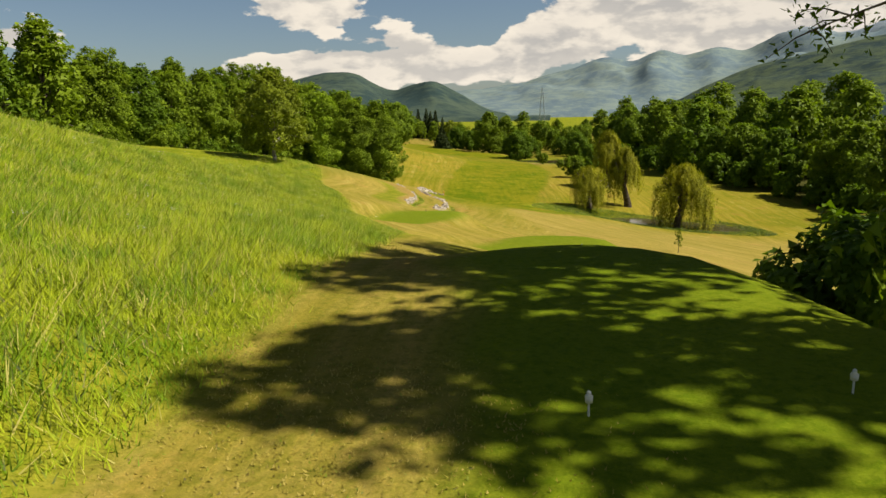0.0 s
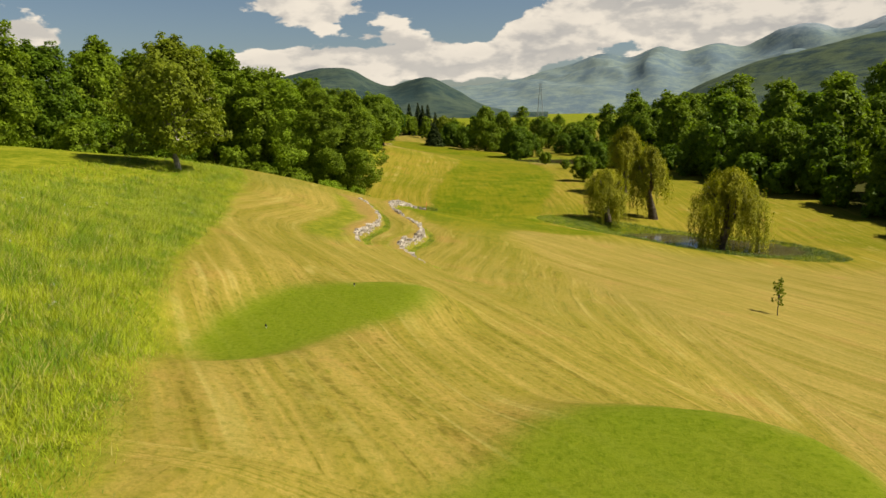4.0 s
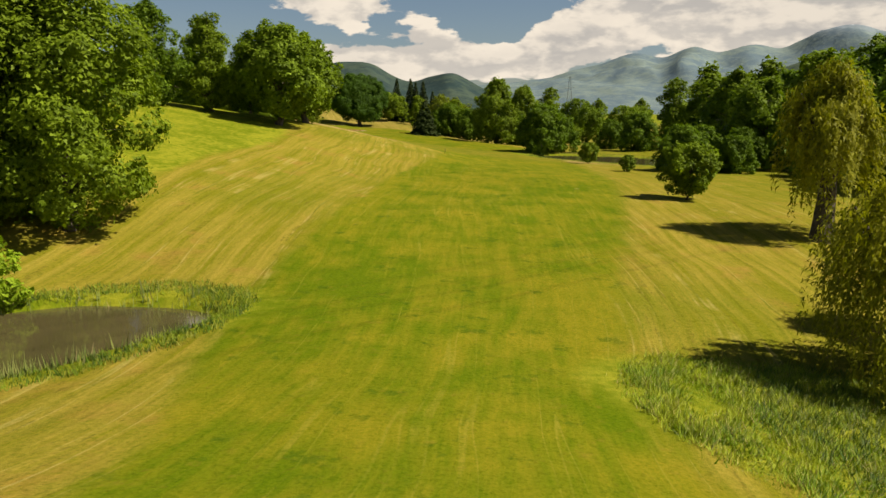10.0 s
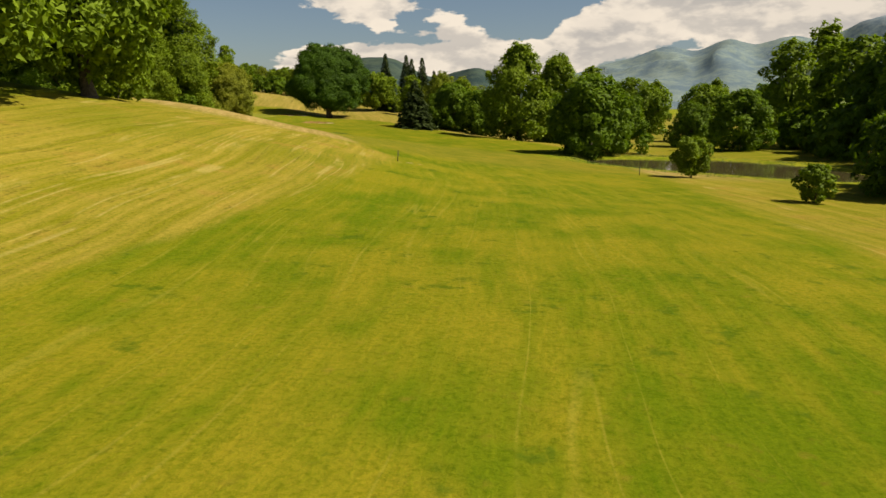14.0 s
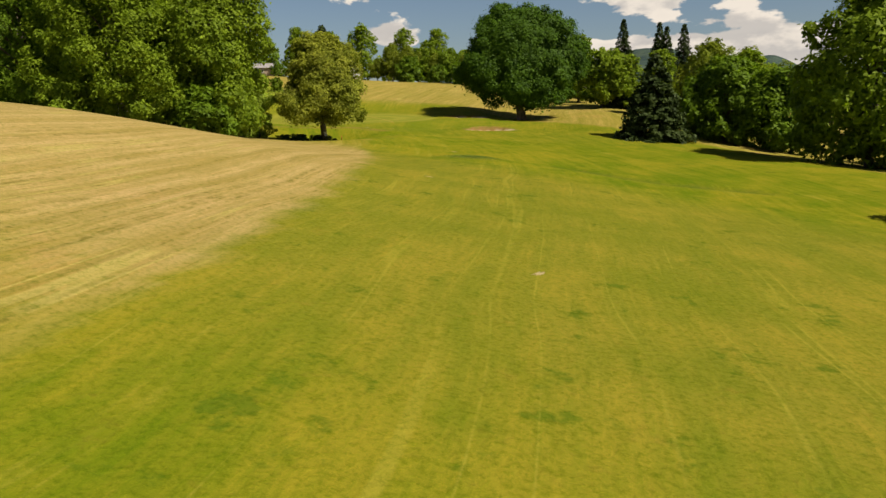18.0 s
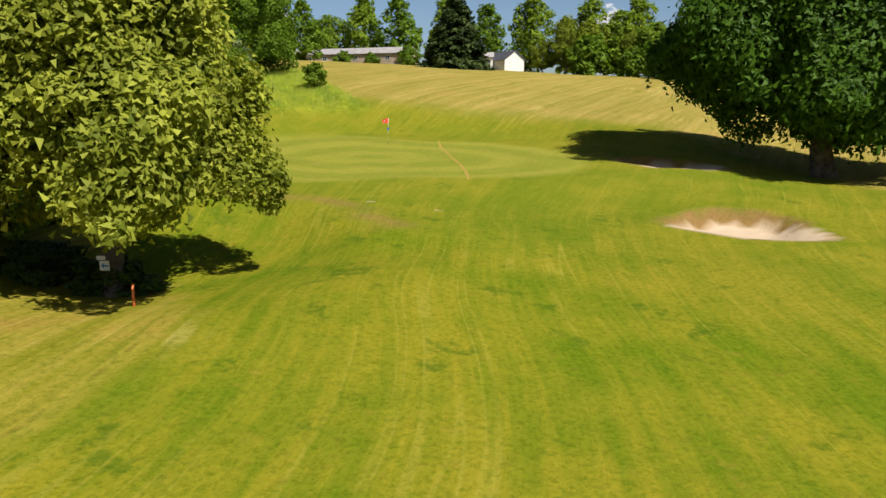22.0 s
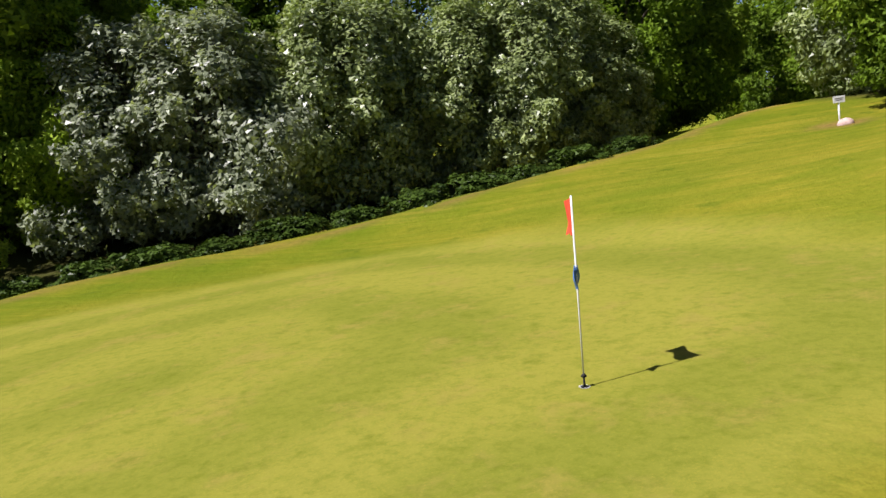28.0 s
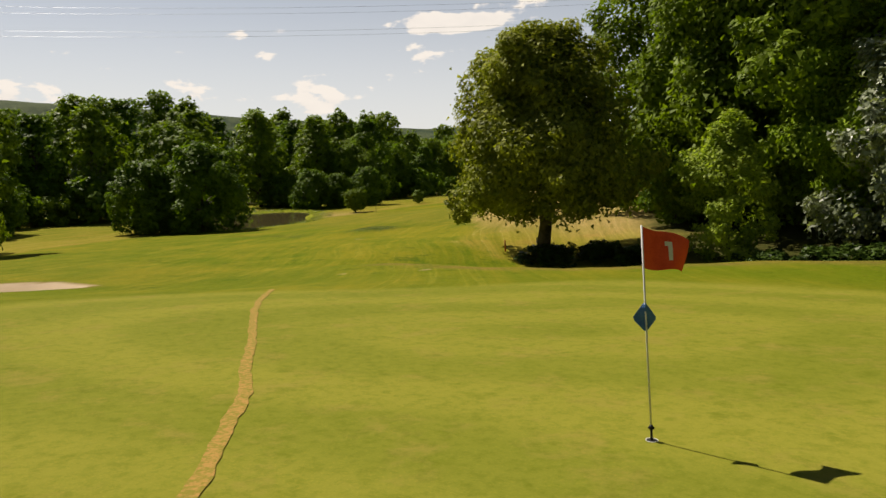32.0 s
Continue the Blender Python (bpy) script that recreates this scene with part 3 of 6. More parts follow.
    # the mown ground round the first tee is green
    zones["zone_hay"] *= 1 - 0.9 * ease(-3.4, -1.6, xr + 0.6 * frill) * (1 - ease(-27, -22, yr)) * (1 - ease(9, 13, xr))
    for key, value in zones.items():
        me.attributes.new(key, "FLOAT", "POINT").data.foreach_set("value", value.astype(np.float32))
    lie = me.uv_layers.new(name="lie")
    u = x - glide(STATION, MIDDLE, y)
    # round the walls the mower follows them; on the slope beyond it runs askew
    d, s = line_side(x, y, ((14, -9), (6, 8), (0, 20)) + LOWER_WALL)
    near = (y > -12) & (y < 84)
    u = np.where(near & (s > 0), d, np.where(near & (x > glide(*WEST_EDGE, y) + 6) & (y < 70), 0.82 * x + 0.57 * y, u))
    uv = np.stack([u, y], 1)[quads.ravel()]
    lie.data.foreach_set("uv", uv.astype(np.float32).ravel())
    ob = new("ground", me)
    return tagged(ob, "rolling golf course turf of mown fairway, hay stubble and meadow", "ground", kind="structure")


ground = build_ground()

WATER, _n = material("pond water")
_at = _n("TexCoord").outputs["Object"]
finish(_n, _n.mix(_n.noise(_at, 0.4), (0.05, 0.045, 0.018), (0.10, 0.08, 0.035)), 0.06, _n.noise(_at, 3.0, 3.0), 0.05, 0.05, 0.0, 0.6)


def pond(spec, label):
    """A sheet of still water that the banks close round."""
    cx, cy, a, b, turn, level = spec
    c, s = math.cos(radians(turn)), math.sin(radians(turn))
    verts = [(cx, cy, level)]
    for k in range(64):
        t = 2 * math.pi * k / 64
        reach = 1.19 / (1 + 0.09 * math.sin(3 * t + cx) + 0.05 * math.sin(5 * t))
        u, v = reach * a * math.cos(t), reach * b * math.sin(t)
        verts.append((cx + u * c - v * s, cy + u * s + v * c, level))
    ob = link_mesh("water", verts, [(0, k + 1, (k + 1) % 64 + 1) for k in range(64)], WATER)
    return tagged(ob, label, "pond", kind="structure")


pond(POND_WEST, "still brown pond water among reeds")
pond(POND_EAST, "still brown pond water under the willows")
pond(POND_FAR, "still pond water beside the alders")

# ---- trees ----
def tube(verts, faces, path, radii, sides=6):
    """Adds a tapering limb along a path; a second one grows out of the nearest corner of what stands."""
    path = [Vector(p) for p in path]
    joint = min(range(len(verts)), key=lambda i: (Vector(verts[i]) - path[0]).length_squared) if verts else None
    start = len(verts)
    for k, (p, r) in enumerate(zip(path, radii)):
        ahead = (path[min(k + 1, len(path) - 1)] - path[max(k - 1, 0)]).normalized()
        a = ahead.cross(Vector((0.3, 0.9, 0.1))).normalized()
        b = ahead.cross(a)
        for s in range(sides):
            t = 2 * math.pi * s / sides
            verts.append(tuple(p + (a * math.cos(t) + b * math.sin(t)) * r))
    for k in range(len(path) - 1):
        for s in range(sides):
            i, j = start + k * sides + s, start + k * sides + (s + 1) % sides
            faces.append((i, j, j + sides, i + sides))
    faces.append(tuple(start + (len(path) - 1) * sides + s for s in range(sides)))
    if joint is not None:
        faces.append((start, start + 1, joint))


def leaves(rng, centre, size, out, droop=0.0, long=1.5, up=0.35):
    """Leaves at the centres, facing outwards and up, as arrays of corners."""
    k = len(centre)
    face = out + rng.normal(0, 0.55, (k, 3)) + np.array([0, 0, up + 0.35])
    face /= np.linalg.norm(face, axis=1)[:, None]
    along = rng.normal(0, 1, (k, 3)) + np.array([0, 0, -droop])
    along -= face * np.sum(along * face, 1)[:, None]
    along /= np.linalg.norm(along, axis=1)[:, None]
    side = np.cross(face, along)
    s = (size * rng.uniform(0.6, 1.3, k))[:, None]
    skew = side * s * rng.uniform(-0.3, 0.3, (k, 1))
    return np.stack([centre - along * s * long * 0.4 + side * s * 0.5, centre + along * s * long * 0.6 + skew, centre - along * s * long * 0.4 - side * s * 0.5], 1).reshape(-1, 3)


def crown_mesh(name, rng, clumps, size, cover, mat, droop=0.0, long=1.5, flat=0.8, up=0.35):
    """A crown of leafy clumps: (place, radius) each, leafed on the side that looks out. cover: how closely."""
    parts = []
    middle = np.mean([c for c, _ in clumps], axis=0)
    for c, r in clumps:
        k = max(10, int(cover * 12.6 * r * r / (0.5 * long * size * size)))
        way = rng.normal(0, 1, (k, 3))
        way /= np.linalg.norm(way, axis=1)[:, None]
        out = np.array(c) - middle
        reach = np.linalg.norm(out)
        out = out / (reach + 0.6)
        way = way[(way @ out) > rng.uniform(-0.75, 0.0, k)]
        k = len(way)
        at = way * (r * rng.uniform(0.45, 1.0, k) ** 0.45)[:, None] * np.array([1, 1, flat])
        at += rng.normal(0, 0.09 * r, (k, 3))
        stray = rng.uniform(0, 1, k) < 0.10
        at[stray] *= rng.uniform(1.05, 1.4, (int(stray.sum()), 1))
        parts.append(leaves(rng, at + np.array(c), size, way * 0.75 + out * 0.5, droop, long, up))
    verts = np.concatenate(parts)
    return fast_mesh(name, verts, np.arange(len(verts)).reshape(-1, 3), mat)


def tree(kind, label, category, rng, clumps, leaf_size, per, leaf_mat, trunk_path, trunk_radii, limbs, bark, droop=0.0, long=1.5, flat=0.8, up=0.35, group=""):
    """A tree with its foot at the origin: trunk with limbs, and crown."""
    root = tagged(new(kind), label, category, group)
    verts, faces = [], []
    tube(verts, faces, trunk_path, trunk_radii, 9)
    for path, radii in limbs:
        tube(verts, faces, path, radii, 5)
    link_mesh("trunk", verts, faces, bark, root, smooth=True)
    crown = new("crown", crown_mesh("crown", rng, clumps, leaf_size, per, leaf_mat, droop, long, flat, up))
    crown.parent = root
    return root


def broadleaf(kind, label, seed, tall, wide, clear, mat, leaf_size=0.42, clumps=40, per=1.3, bark=None, lean=0.0, shape="round", trunk=None, ragged=0.22, group="trees", sprays=2):
    """clear: height under the crown. shape: how the crown's width runs with height."""
    rng = np.random.default_rng(seed)
    bark = bark or BARK
    girth = trunk or tall * 0.022
    balls = []
    for k in range(clumps):
        f = (k + 0.5) / clumps
        f = f ** (0.85 if shape == "round" else 1.0)
        if shape == "round":
            w = math.sqrt(max(0.05, 1 - (2 * f - 0.85) ** 2 / 1.35))
        elif shape == "egg":
            w = math.sin(math.pi * min(1, 0.16 + 0.84 * f) ** 0.75) ** 0.7
        elif shape == "cone":
            w = max(0.12, (1 - f) ** 0.55)
        elif shape == "skirt":
            w = max(0.08, 1 - f ** 1.15) ** 0.62
        elif shape == "dome":
            w = math.sqrt(max(0.04, 1 - f ** 2.2))
        else:
            w = 0.88 + 0.12 * math.sin(5 * f + seed)
            w *= math.sqrt(max(0.1, 1 - max(0, f - 0.35) ** 2 * 1.9))
        a = k * 2.39996 + rng.uniform(-0.4, 0.4)
        r = (0.22 + 0.06 * rng.normal()) * (wide + 0.12 * tall)
        r = max(0.18 * wide, r) * (0.8 if f > 0.85 else 1)
        reach = max(0.0, wide * w * (1 + 0.5 * ragged * rng.normal()) - 0.7 * r) * (rng.uniform(0.8, 1.0) if k % 4 else rng.uniform(0.1, 0.6))
        z = clear + 0.45 * r + (tall - clear - 0.45 * r) * f
        spot = Vector((reach * math.cos(a) + lean * z, reach * math.sin(a), min(z, tall - 0.7 * r)))
        balls.append((tuple(spot), r))
        # sprays that break the outline
        for _ in range(sprays):
            way = Vector((math.cos(a), math.sin(a), 0.25 + 0.5 * f)) + Vector(rng.normal(0, 0.75, 3))
            small = r * rng.uniform(0.28, 0.5)
            end = spot + way.normalized() * r * rng.uniform(0.75, 1.12)
            balls.append(((end.x, end.y, max(end.z, 0.5 * small + 0.92 * clear)), small))
    top = Vector((lean * tall, 0, tall * 0.86))
    path = [Vector((0, 0, -0.5)), Vector((0, 0, 0.2)), Vector((0.02 * tall * rng.normal(), 0.02 * tall * rng.normal(), max(0.6, clear * 0.8)))]
    path += [path[-1].lerp(top, 0.4) + Vector(rng.normal(0, 0.02 * tall, 3)), top]
    radii = [girth * 1.5, girth * 1.15, girth * 0.95, girth * 0.5, girth * 0.08]
    limbs = []
    for k in range(2, len(balls), max(1, len(balls) // 16)):
        end = Vector(balls[k][0])
        f = min(0.9, max(0.12, (end.z - clear) / tall * 0.8 + 0.1))
        root = path[2].lerp(path[4], f * 0.7)
        mid = root.lerp(end, 0.5) + Vector((0, 0, 0.06 * tall))
        limbs.append(([root, mid, end], [girth * 0.42, girth * 0.24, girth * 0.06]))
    return tree(kind, label, "tree", rng, balls, leaf_size, per, mat, path, radii, limbs, bark, group=group)


def weeping(kind, label, seed, tall, wide, mat, lean=0.0, strands=130, long=0.55):
    """A willow: an arched crown whose strands hang down."""
    rng = np.random.default_rng(seed)
    girth = 0.06 * tall
    fork = Vector((0.10 * tall + lean, 0, 0.36 * tall))
    path = [(0, 0, -0.4), (0.02 * tall, 0, 0.1 * tall), tuple(fork), (0.16 * tall + lean, 0.05 * tall, 0.62 * tall), (0.2 * tall + lean, 0, 0.85 * tall)]
    radii = [girth * 1.25, girth, girth * 0.75, girth * 0.4, girth * 0.1]
    limbs, parts = [], []
    ends = []
    for k in range(9):
        a = 2 * math.pi * k / 9 + rng.uniform(-0.3, 0.3)
        e = Vector((fork.x + wide * 0.62 * math.cos(a), wide * 0.62 * math.sin(a), tall * rng.uniform(0.6, 0.9)))
        ends.append(e)
        limbs.append(([fork, fork.lerp(e, 0.5) + Vector((0, 0, 0.05 * tall)), e], [girth * 0.5, girth * 0.3, girth * 0.08]))
    for k in range(strands):
        hold = ends[k % 9] if k % 3 else Vector((fork.x, 0, tall * 0.9))
        x, y = hold.x + rng.normal(0, 0.17 * wide), hold.y + rng.normal(0, 0.17 * wide)
        a, f = math.atan2(y, x - fork.x), min(1.1, math.hypot(x - fork.x, y) / wide)
        top = min(tall, hold.z + 0.12 * tall) * (1.0 - 0.2 * f ** 2) * rng.uniform(0.86, 1.04)
        foot = max(0.5, top - tall * rng.uniform(0.12, long) * (0.35 + 0.75 * f))
        m = int(40 + 66 * (top - foot) / tall * 2)
        h = np.linspace(top, foot, m)
        sway = 0.5 * np.sin(np.linspace(0, 2.4, m))
        at = np.stack([x + sway * math.cos(a) * 0.8, y + sway * math.sin(a) * 0.8, h], 1) + rng.normal(0, 0.20, (m, 3))
        out = np.tile([math.cos(a), math.sin(a), 0.2], (m, 1))
        parts.append(leaves(rng, at, 0.15, out, 3.2, 3.0, 0.1))
    root = tagged(new(kind), label, "tree", "willows")
    verts, faces = [], []
    tube(verts, faces, path, radii, 9)
    for p, r in limbs:
        tube(verts, faces, p, r, 6)
    link_mesh("trunk", verts, faces, BARK, root, smooth=True)
    verts = np.concatenate(parts)
    crown = new("crown", fast_mesh("crown", verts, np.arange(len(verts)).reshape(-1, 3), mat))
    crown.parent = root
    return root


def conifer(kind, label, seed, tall, wide, mat=None, clear=0.3, group="conifers", density=1.0):
    """A spruce: whorls of drooping boughs round a straight stem."""
    rng = np.random.default_rng(seed)
    parts, limbs = [], []
    rings = int(20 * density) + 10
    for k in range(rings):
        f = k / rings
        z = clear + (tall - clear) * f
        reach = wide * (1 - f) ** 0.85 * rng.uniform(0.82, 1.1) + 0.2
        for b in range(max(4, int(9 * (1 - f) + 3))):
            a = 2 * math.pi * (b + rng.uniform()) / max(4, int(9 * (1 - f) + 3))
            m = int(10 + 13 * reach)
            s = np.sqrt(rng.uniform(0.02, 1, m)) * reach
            w = rng.normal(0, 0.18, m) * (0.5 + 0.5 * reach * 0.5)
            at = np.stack([s * math.cos(a) - w * math.sin(a), s * math.sin(a) + w * math.cos(a), z - 0.30 * s + 0.05 * s * s / max(0.5, reach) + rng.normal(0, 0.1, m)], 1)
            parts.append(leaves(rng, at, 0.30, np.tile([0.5 * math.cos(a), 0.5 * math.sin(a), 0.6], (m, 1)), 0.6, 2.0, 0.3))
    root = tagged(new(kind), label, "tree", group)
    verts, faces = [], []
    tube(verts, faces, [(0, 0, -0.4), (0, 0, tall * 0.4), (0, 0, tall)], [tall * 0.018, tall * 0.012, 0.02], 8)
    link_mesh("trunk", verts, faces, BARK, root, smooth=True)
    verts = np.concatenate(parts)
    crown = new("crown", fast_mesh("crown", verts, np.arange(len(verts)).reshape(-1, 3), mat or LEAF_FIR))
    crown.parent = root
    return root


def plant(proto, x, y, scale=1.0, turn=0.0, sink=0.1, label="", stretch=1.0, narrow=1.0):
    """Sets a copy of a tree on the ground."""
    ob = copy_thing(proto, pose(x, y, ground_at(x, y) - sink, 0, 0, turn))
    ob.scale = (scale, scale * narrow, scale * stretch)
    if label:
        ob["label"] = label
    return ob


def retire(*protos):
    """Takes the patterns themselves away once their copies stand."""
    for ob in protos:
        for o in (*ob.children_recursive, ob):
            bpy.data.objects.remove(o)

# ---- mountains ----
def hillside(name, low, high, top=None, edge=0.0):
    """Far slopes: woods and pasture, bare rock and old snow on the heights. Their colours carry painted haze."""
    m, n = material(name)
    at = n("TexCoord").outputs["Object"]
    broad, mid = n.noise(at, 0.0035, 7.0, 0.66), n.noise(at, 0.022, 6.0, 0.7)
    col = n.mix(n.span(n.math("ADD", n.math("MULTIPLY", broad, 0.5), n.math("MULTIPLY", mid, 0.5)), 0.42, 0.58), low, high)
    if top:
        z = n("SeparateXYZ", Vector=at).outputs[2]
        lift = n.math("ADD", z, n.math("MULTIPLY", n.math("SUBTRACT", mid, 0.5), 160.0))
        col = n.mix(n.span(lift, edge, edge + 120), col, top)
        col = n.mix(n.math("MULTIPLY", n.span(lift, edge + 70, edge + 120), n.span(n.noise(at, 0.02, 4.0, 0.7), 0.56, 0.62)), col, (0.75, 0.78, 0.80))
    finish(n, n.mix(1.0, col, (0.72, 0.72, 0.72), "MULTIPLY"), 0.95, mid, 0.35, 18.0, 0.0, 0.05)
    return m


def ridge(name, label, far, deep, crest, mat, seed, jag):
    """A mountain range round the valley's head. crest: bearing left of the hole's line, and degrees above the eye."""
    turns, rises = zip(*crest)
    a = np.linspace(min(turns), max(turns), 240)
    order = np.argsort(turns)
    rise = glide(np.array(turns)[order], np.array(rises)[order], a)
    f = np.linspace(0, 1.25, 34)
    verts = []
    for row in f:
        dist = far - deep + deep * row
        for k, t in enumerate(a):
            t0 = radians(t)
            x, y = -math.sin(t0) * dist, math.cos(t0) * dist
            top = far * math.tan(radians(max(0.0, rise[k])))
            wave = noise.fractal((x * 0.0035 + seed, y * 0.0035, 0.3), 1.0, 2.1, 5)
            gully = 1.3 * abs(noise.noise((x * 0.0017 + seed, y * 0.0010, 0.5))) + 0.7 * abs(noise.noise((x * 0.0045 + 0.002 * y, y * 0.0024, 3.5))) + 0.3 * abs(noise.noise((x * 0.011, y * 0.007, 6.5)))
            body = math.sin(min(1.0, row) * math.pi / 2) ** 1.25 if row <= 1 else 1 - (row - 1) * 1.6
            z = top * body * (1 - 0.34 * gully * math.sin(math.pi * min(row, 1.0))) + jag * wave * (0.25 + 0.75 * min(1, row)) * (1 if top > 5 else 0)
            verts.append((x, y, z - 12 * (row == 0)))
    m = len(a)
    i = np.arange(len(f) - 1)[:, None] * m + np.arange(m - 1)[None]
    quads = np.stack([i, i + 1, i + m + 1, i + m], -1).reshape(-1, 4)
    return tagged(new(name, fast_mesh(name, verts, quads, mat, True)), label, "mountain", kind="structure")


# the air's pale blue haze is painted into this range's colours
ridge("backdrop", "far mountain range with rocky summits and old snow, painted blue-grey with haze", 4300, 1500,
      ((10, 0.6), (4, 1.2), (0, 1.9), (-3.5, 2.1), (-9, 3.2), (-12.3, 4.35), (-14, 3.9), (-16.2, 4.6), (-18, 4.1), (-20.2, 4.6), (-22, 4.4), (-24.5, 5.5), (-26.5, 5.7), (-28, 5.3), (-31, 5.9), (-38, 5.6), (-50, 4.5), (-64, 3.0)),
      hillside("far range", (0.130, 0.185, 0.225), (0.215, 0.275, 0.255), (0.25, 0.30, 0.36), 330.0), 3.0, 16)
# blue-green haze tint mixed into the wood colours of the nearer hills
ridge("backdrop", "wooded hills at the head of the valley, tinted blue-green with painted haze", 2700, 800,
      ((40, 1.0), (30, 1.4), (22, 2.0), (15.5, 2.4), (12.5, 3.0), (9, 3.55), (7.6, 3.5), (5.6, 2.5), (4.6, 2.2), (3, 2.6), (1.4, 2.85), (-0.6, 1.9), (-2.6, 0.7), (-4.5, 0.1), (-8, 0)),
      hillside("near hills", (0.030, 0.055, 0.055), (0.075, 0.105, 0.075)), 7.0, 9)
# a weaker painted haze tint in the shoulder's dark slopes
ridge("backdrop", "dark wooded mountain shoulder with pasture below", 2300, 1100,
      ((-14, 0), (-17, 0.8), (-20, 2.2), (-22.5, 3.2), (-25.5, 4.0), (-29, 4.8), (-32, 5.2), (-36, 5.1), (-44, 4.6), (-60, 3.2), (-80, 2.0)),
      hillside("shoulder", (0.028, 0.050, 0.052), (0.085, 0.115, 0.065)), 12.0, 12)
# low wooded skyline round the rest of the valley, mild haze painted in
ridge("backdrop", "low wooded skyline of the valley side", 900, 260,
      ((44, 0.5), (60, 1.6), (90, 2.4), (120, 2.6), (150, 2.4), (170, 2.5), (185, 2.2), (205, 2.9), (222, 3.8), (230, 4.1), (240, 4.6), (250, 5.1), (259, 5.4), (268, 5.6), (285, 3.8)),
      hillside("valley side", (0.042, 0.068, 0.040), (0.098, 0.125, 0.060)), 21.0, 8)

# ---- patterns of the trees ----
def stand(size, cover, clumps):
    """The four kinds of the woods, with leaves of that size."""
    return (
        broadleaf("oak", "broad green oak with a full rounded crown", 11, 16, 6.8, 1.0, LEAF_MID, size, clumps, cover),
        broadleaf("oak", "tall green oak with an uneven crown", 12, 19, 6.0, 0.8, LEAF_LIGHT, size, clumps, cover, shape="egg"),
        broadleaf("ash", "tall bright green ash in full leaf", 13, 19, 5.4, 0.6, LEAF_LIGHT, size, clumps, cover, shape="tower", ragged=0.3),
        broadleaf("lime_tree", "dark green lime tree with dense foliage", 14, 17, 6.2, 0.5, LEAF_DARK, size, clumps, cover, shape="egg"),
    )


FAR_WOOD = stand(0.56, 0.82, 38)
MID_WOOD = stand(0.34, 0.85, 44)
NEAR_WOOD = stand(0.22, 0.85, 46)
ASH_FRESH = broadleaf("ash", "tall spreading ash with fresh bright green foliage beside the pond", 45, 18, 5.9, 0.6, LEAF_FRESH, 0.24, 46, 0.85, shape="egg", ragged=0.2)
HAWTHORN = broadleaf("hawthorn", "bright green hawthorn leafy to the ground above the pond", 46, 6, 3.8, 0.0, LEAF_FRESH, 0.24, 30, 0.9, shape="dome", trunk=0.07, group="hawthorns above the pond")
OAK_OLD = broadleaf("oak", "old spreading oak with a thick dark trunk", 31, 16, 7.6, 1.8, LEAF_MID, 0.42, 46, 1.05, trunk=0.62, group="old oaks")
ALDER = broadleaf("alder", "dark green alder leafy down to the ground", 15, 13, 7.0, 0.0, LEAF_DARK, 0.46, 52, 0.9, shape="dome")
BIG = broadleaf("sycamore", "large bright green sycamore with a domed crown", 32, 18.5, 6.8, 0.6, LEAF_LIGHT, 0.38, 56, 1.0, shape="egg")
IVY = broadleaf("ivy_bush", "low dark glossy ivy bush along the foot of the wood", 41, 1.5, 1.5, 0.0, LEAF_IVY, 0.14, 24, 0.8, shape="dome", trunk=0.04, group="ivy bushes", ragged=0.5)
WITHERED = broadleaf("withered_bush", "withered bush with red-brown dead leaves", 42, 1.7, 1.9, 0.0, LEAF_RED, 0.16, 20, 0.7, shape="dome", trunk=0.04, group="withered bushes")
THICKET = broadleaf("thicket", "light green thicket leafy to the ground", 16, 6, 3.8, 0.0, LEAF_LIGHT, 0.32, 28, 0.9, shape="dome", trunk=0.07, group="thickets")
ASH_THIN = broadleaf("ash", "tall ash with light open foliage beside the first tee", 44, 19, 5.4, 0.6, LEAF_LIGHT, 0.30, 17, 0.80, shape="tower", ragged=0.5, sprays=1)
THICKET_FAR = broadleaf("thicket", "dark green thicket at the foot of the wood", 43, 6, 3.8, 0.0, LEAF_DARK, 0.62, 28, 0.9, shape="dome", trunk=0.07, group="thickets")
THICKET_DARK = broadleaf("thicket", "dark green thicket leafy to the ground", 17, 6, 3.8, 0.0, LEAF_DARK, 0.34, 28, 0.9, shape="dome", trunk=0.07, group="thickets")
BIRCH = broadleaf("birch", "slender pale-barked birch with thin olive foliage", 18, 12.5, 5.0, 1.7, LEAF_BIRCH, 0.26, 40, 0.75, BARK_PALE, shape="egg", group="birches")
ROUND = broadleaf("field_maple", "bright green field maple with a ball-shaped crown", 19, 11, 5.2, 1.3, LEAF_LIGHT, 0.40, 38, 1.15, group="field maples")
SHRUB = broadleaf("shrub", "small round green shrub standing on the mown grass", 33, 3.1, 1.5, 0.15, LEAF_MID, 0.20, 24, 1.2, trunk=0.05, group="shrubs on the slope")
SPRUCE = conifer("spruce", "dark broad spruce with drooping boughs", 20, 10, 4.8, density=1.3)
FIR = conifer("fir", "tall narrow dark fir", 21, 22, 5.0, clear=1.0, density=2.2)
WILLOW = weeping("willow", "weeping willow with yellow-green hanging strands", 22, 13.5, 6.6, LEAF_WILLOW, strands=300, long=1.0)
WILLOW_SLIM = weeping("willow", "upright willow with yellow-green hanging strands", 23, 14, 4.4, LEAF_WILLOW, strands=240)
HAZEL = broadleaf("hazel", "dense hazel with small dull green leaves", 24, 11, 4.4, 0.0, LEAF_HAZEL, 0.19, 66, 0.55, shape="dome", group="hazels by the green")
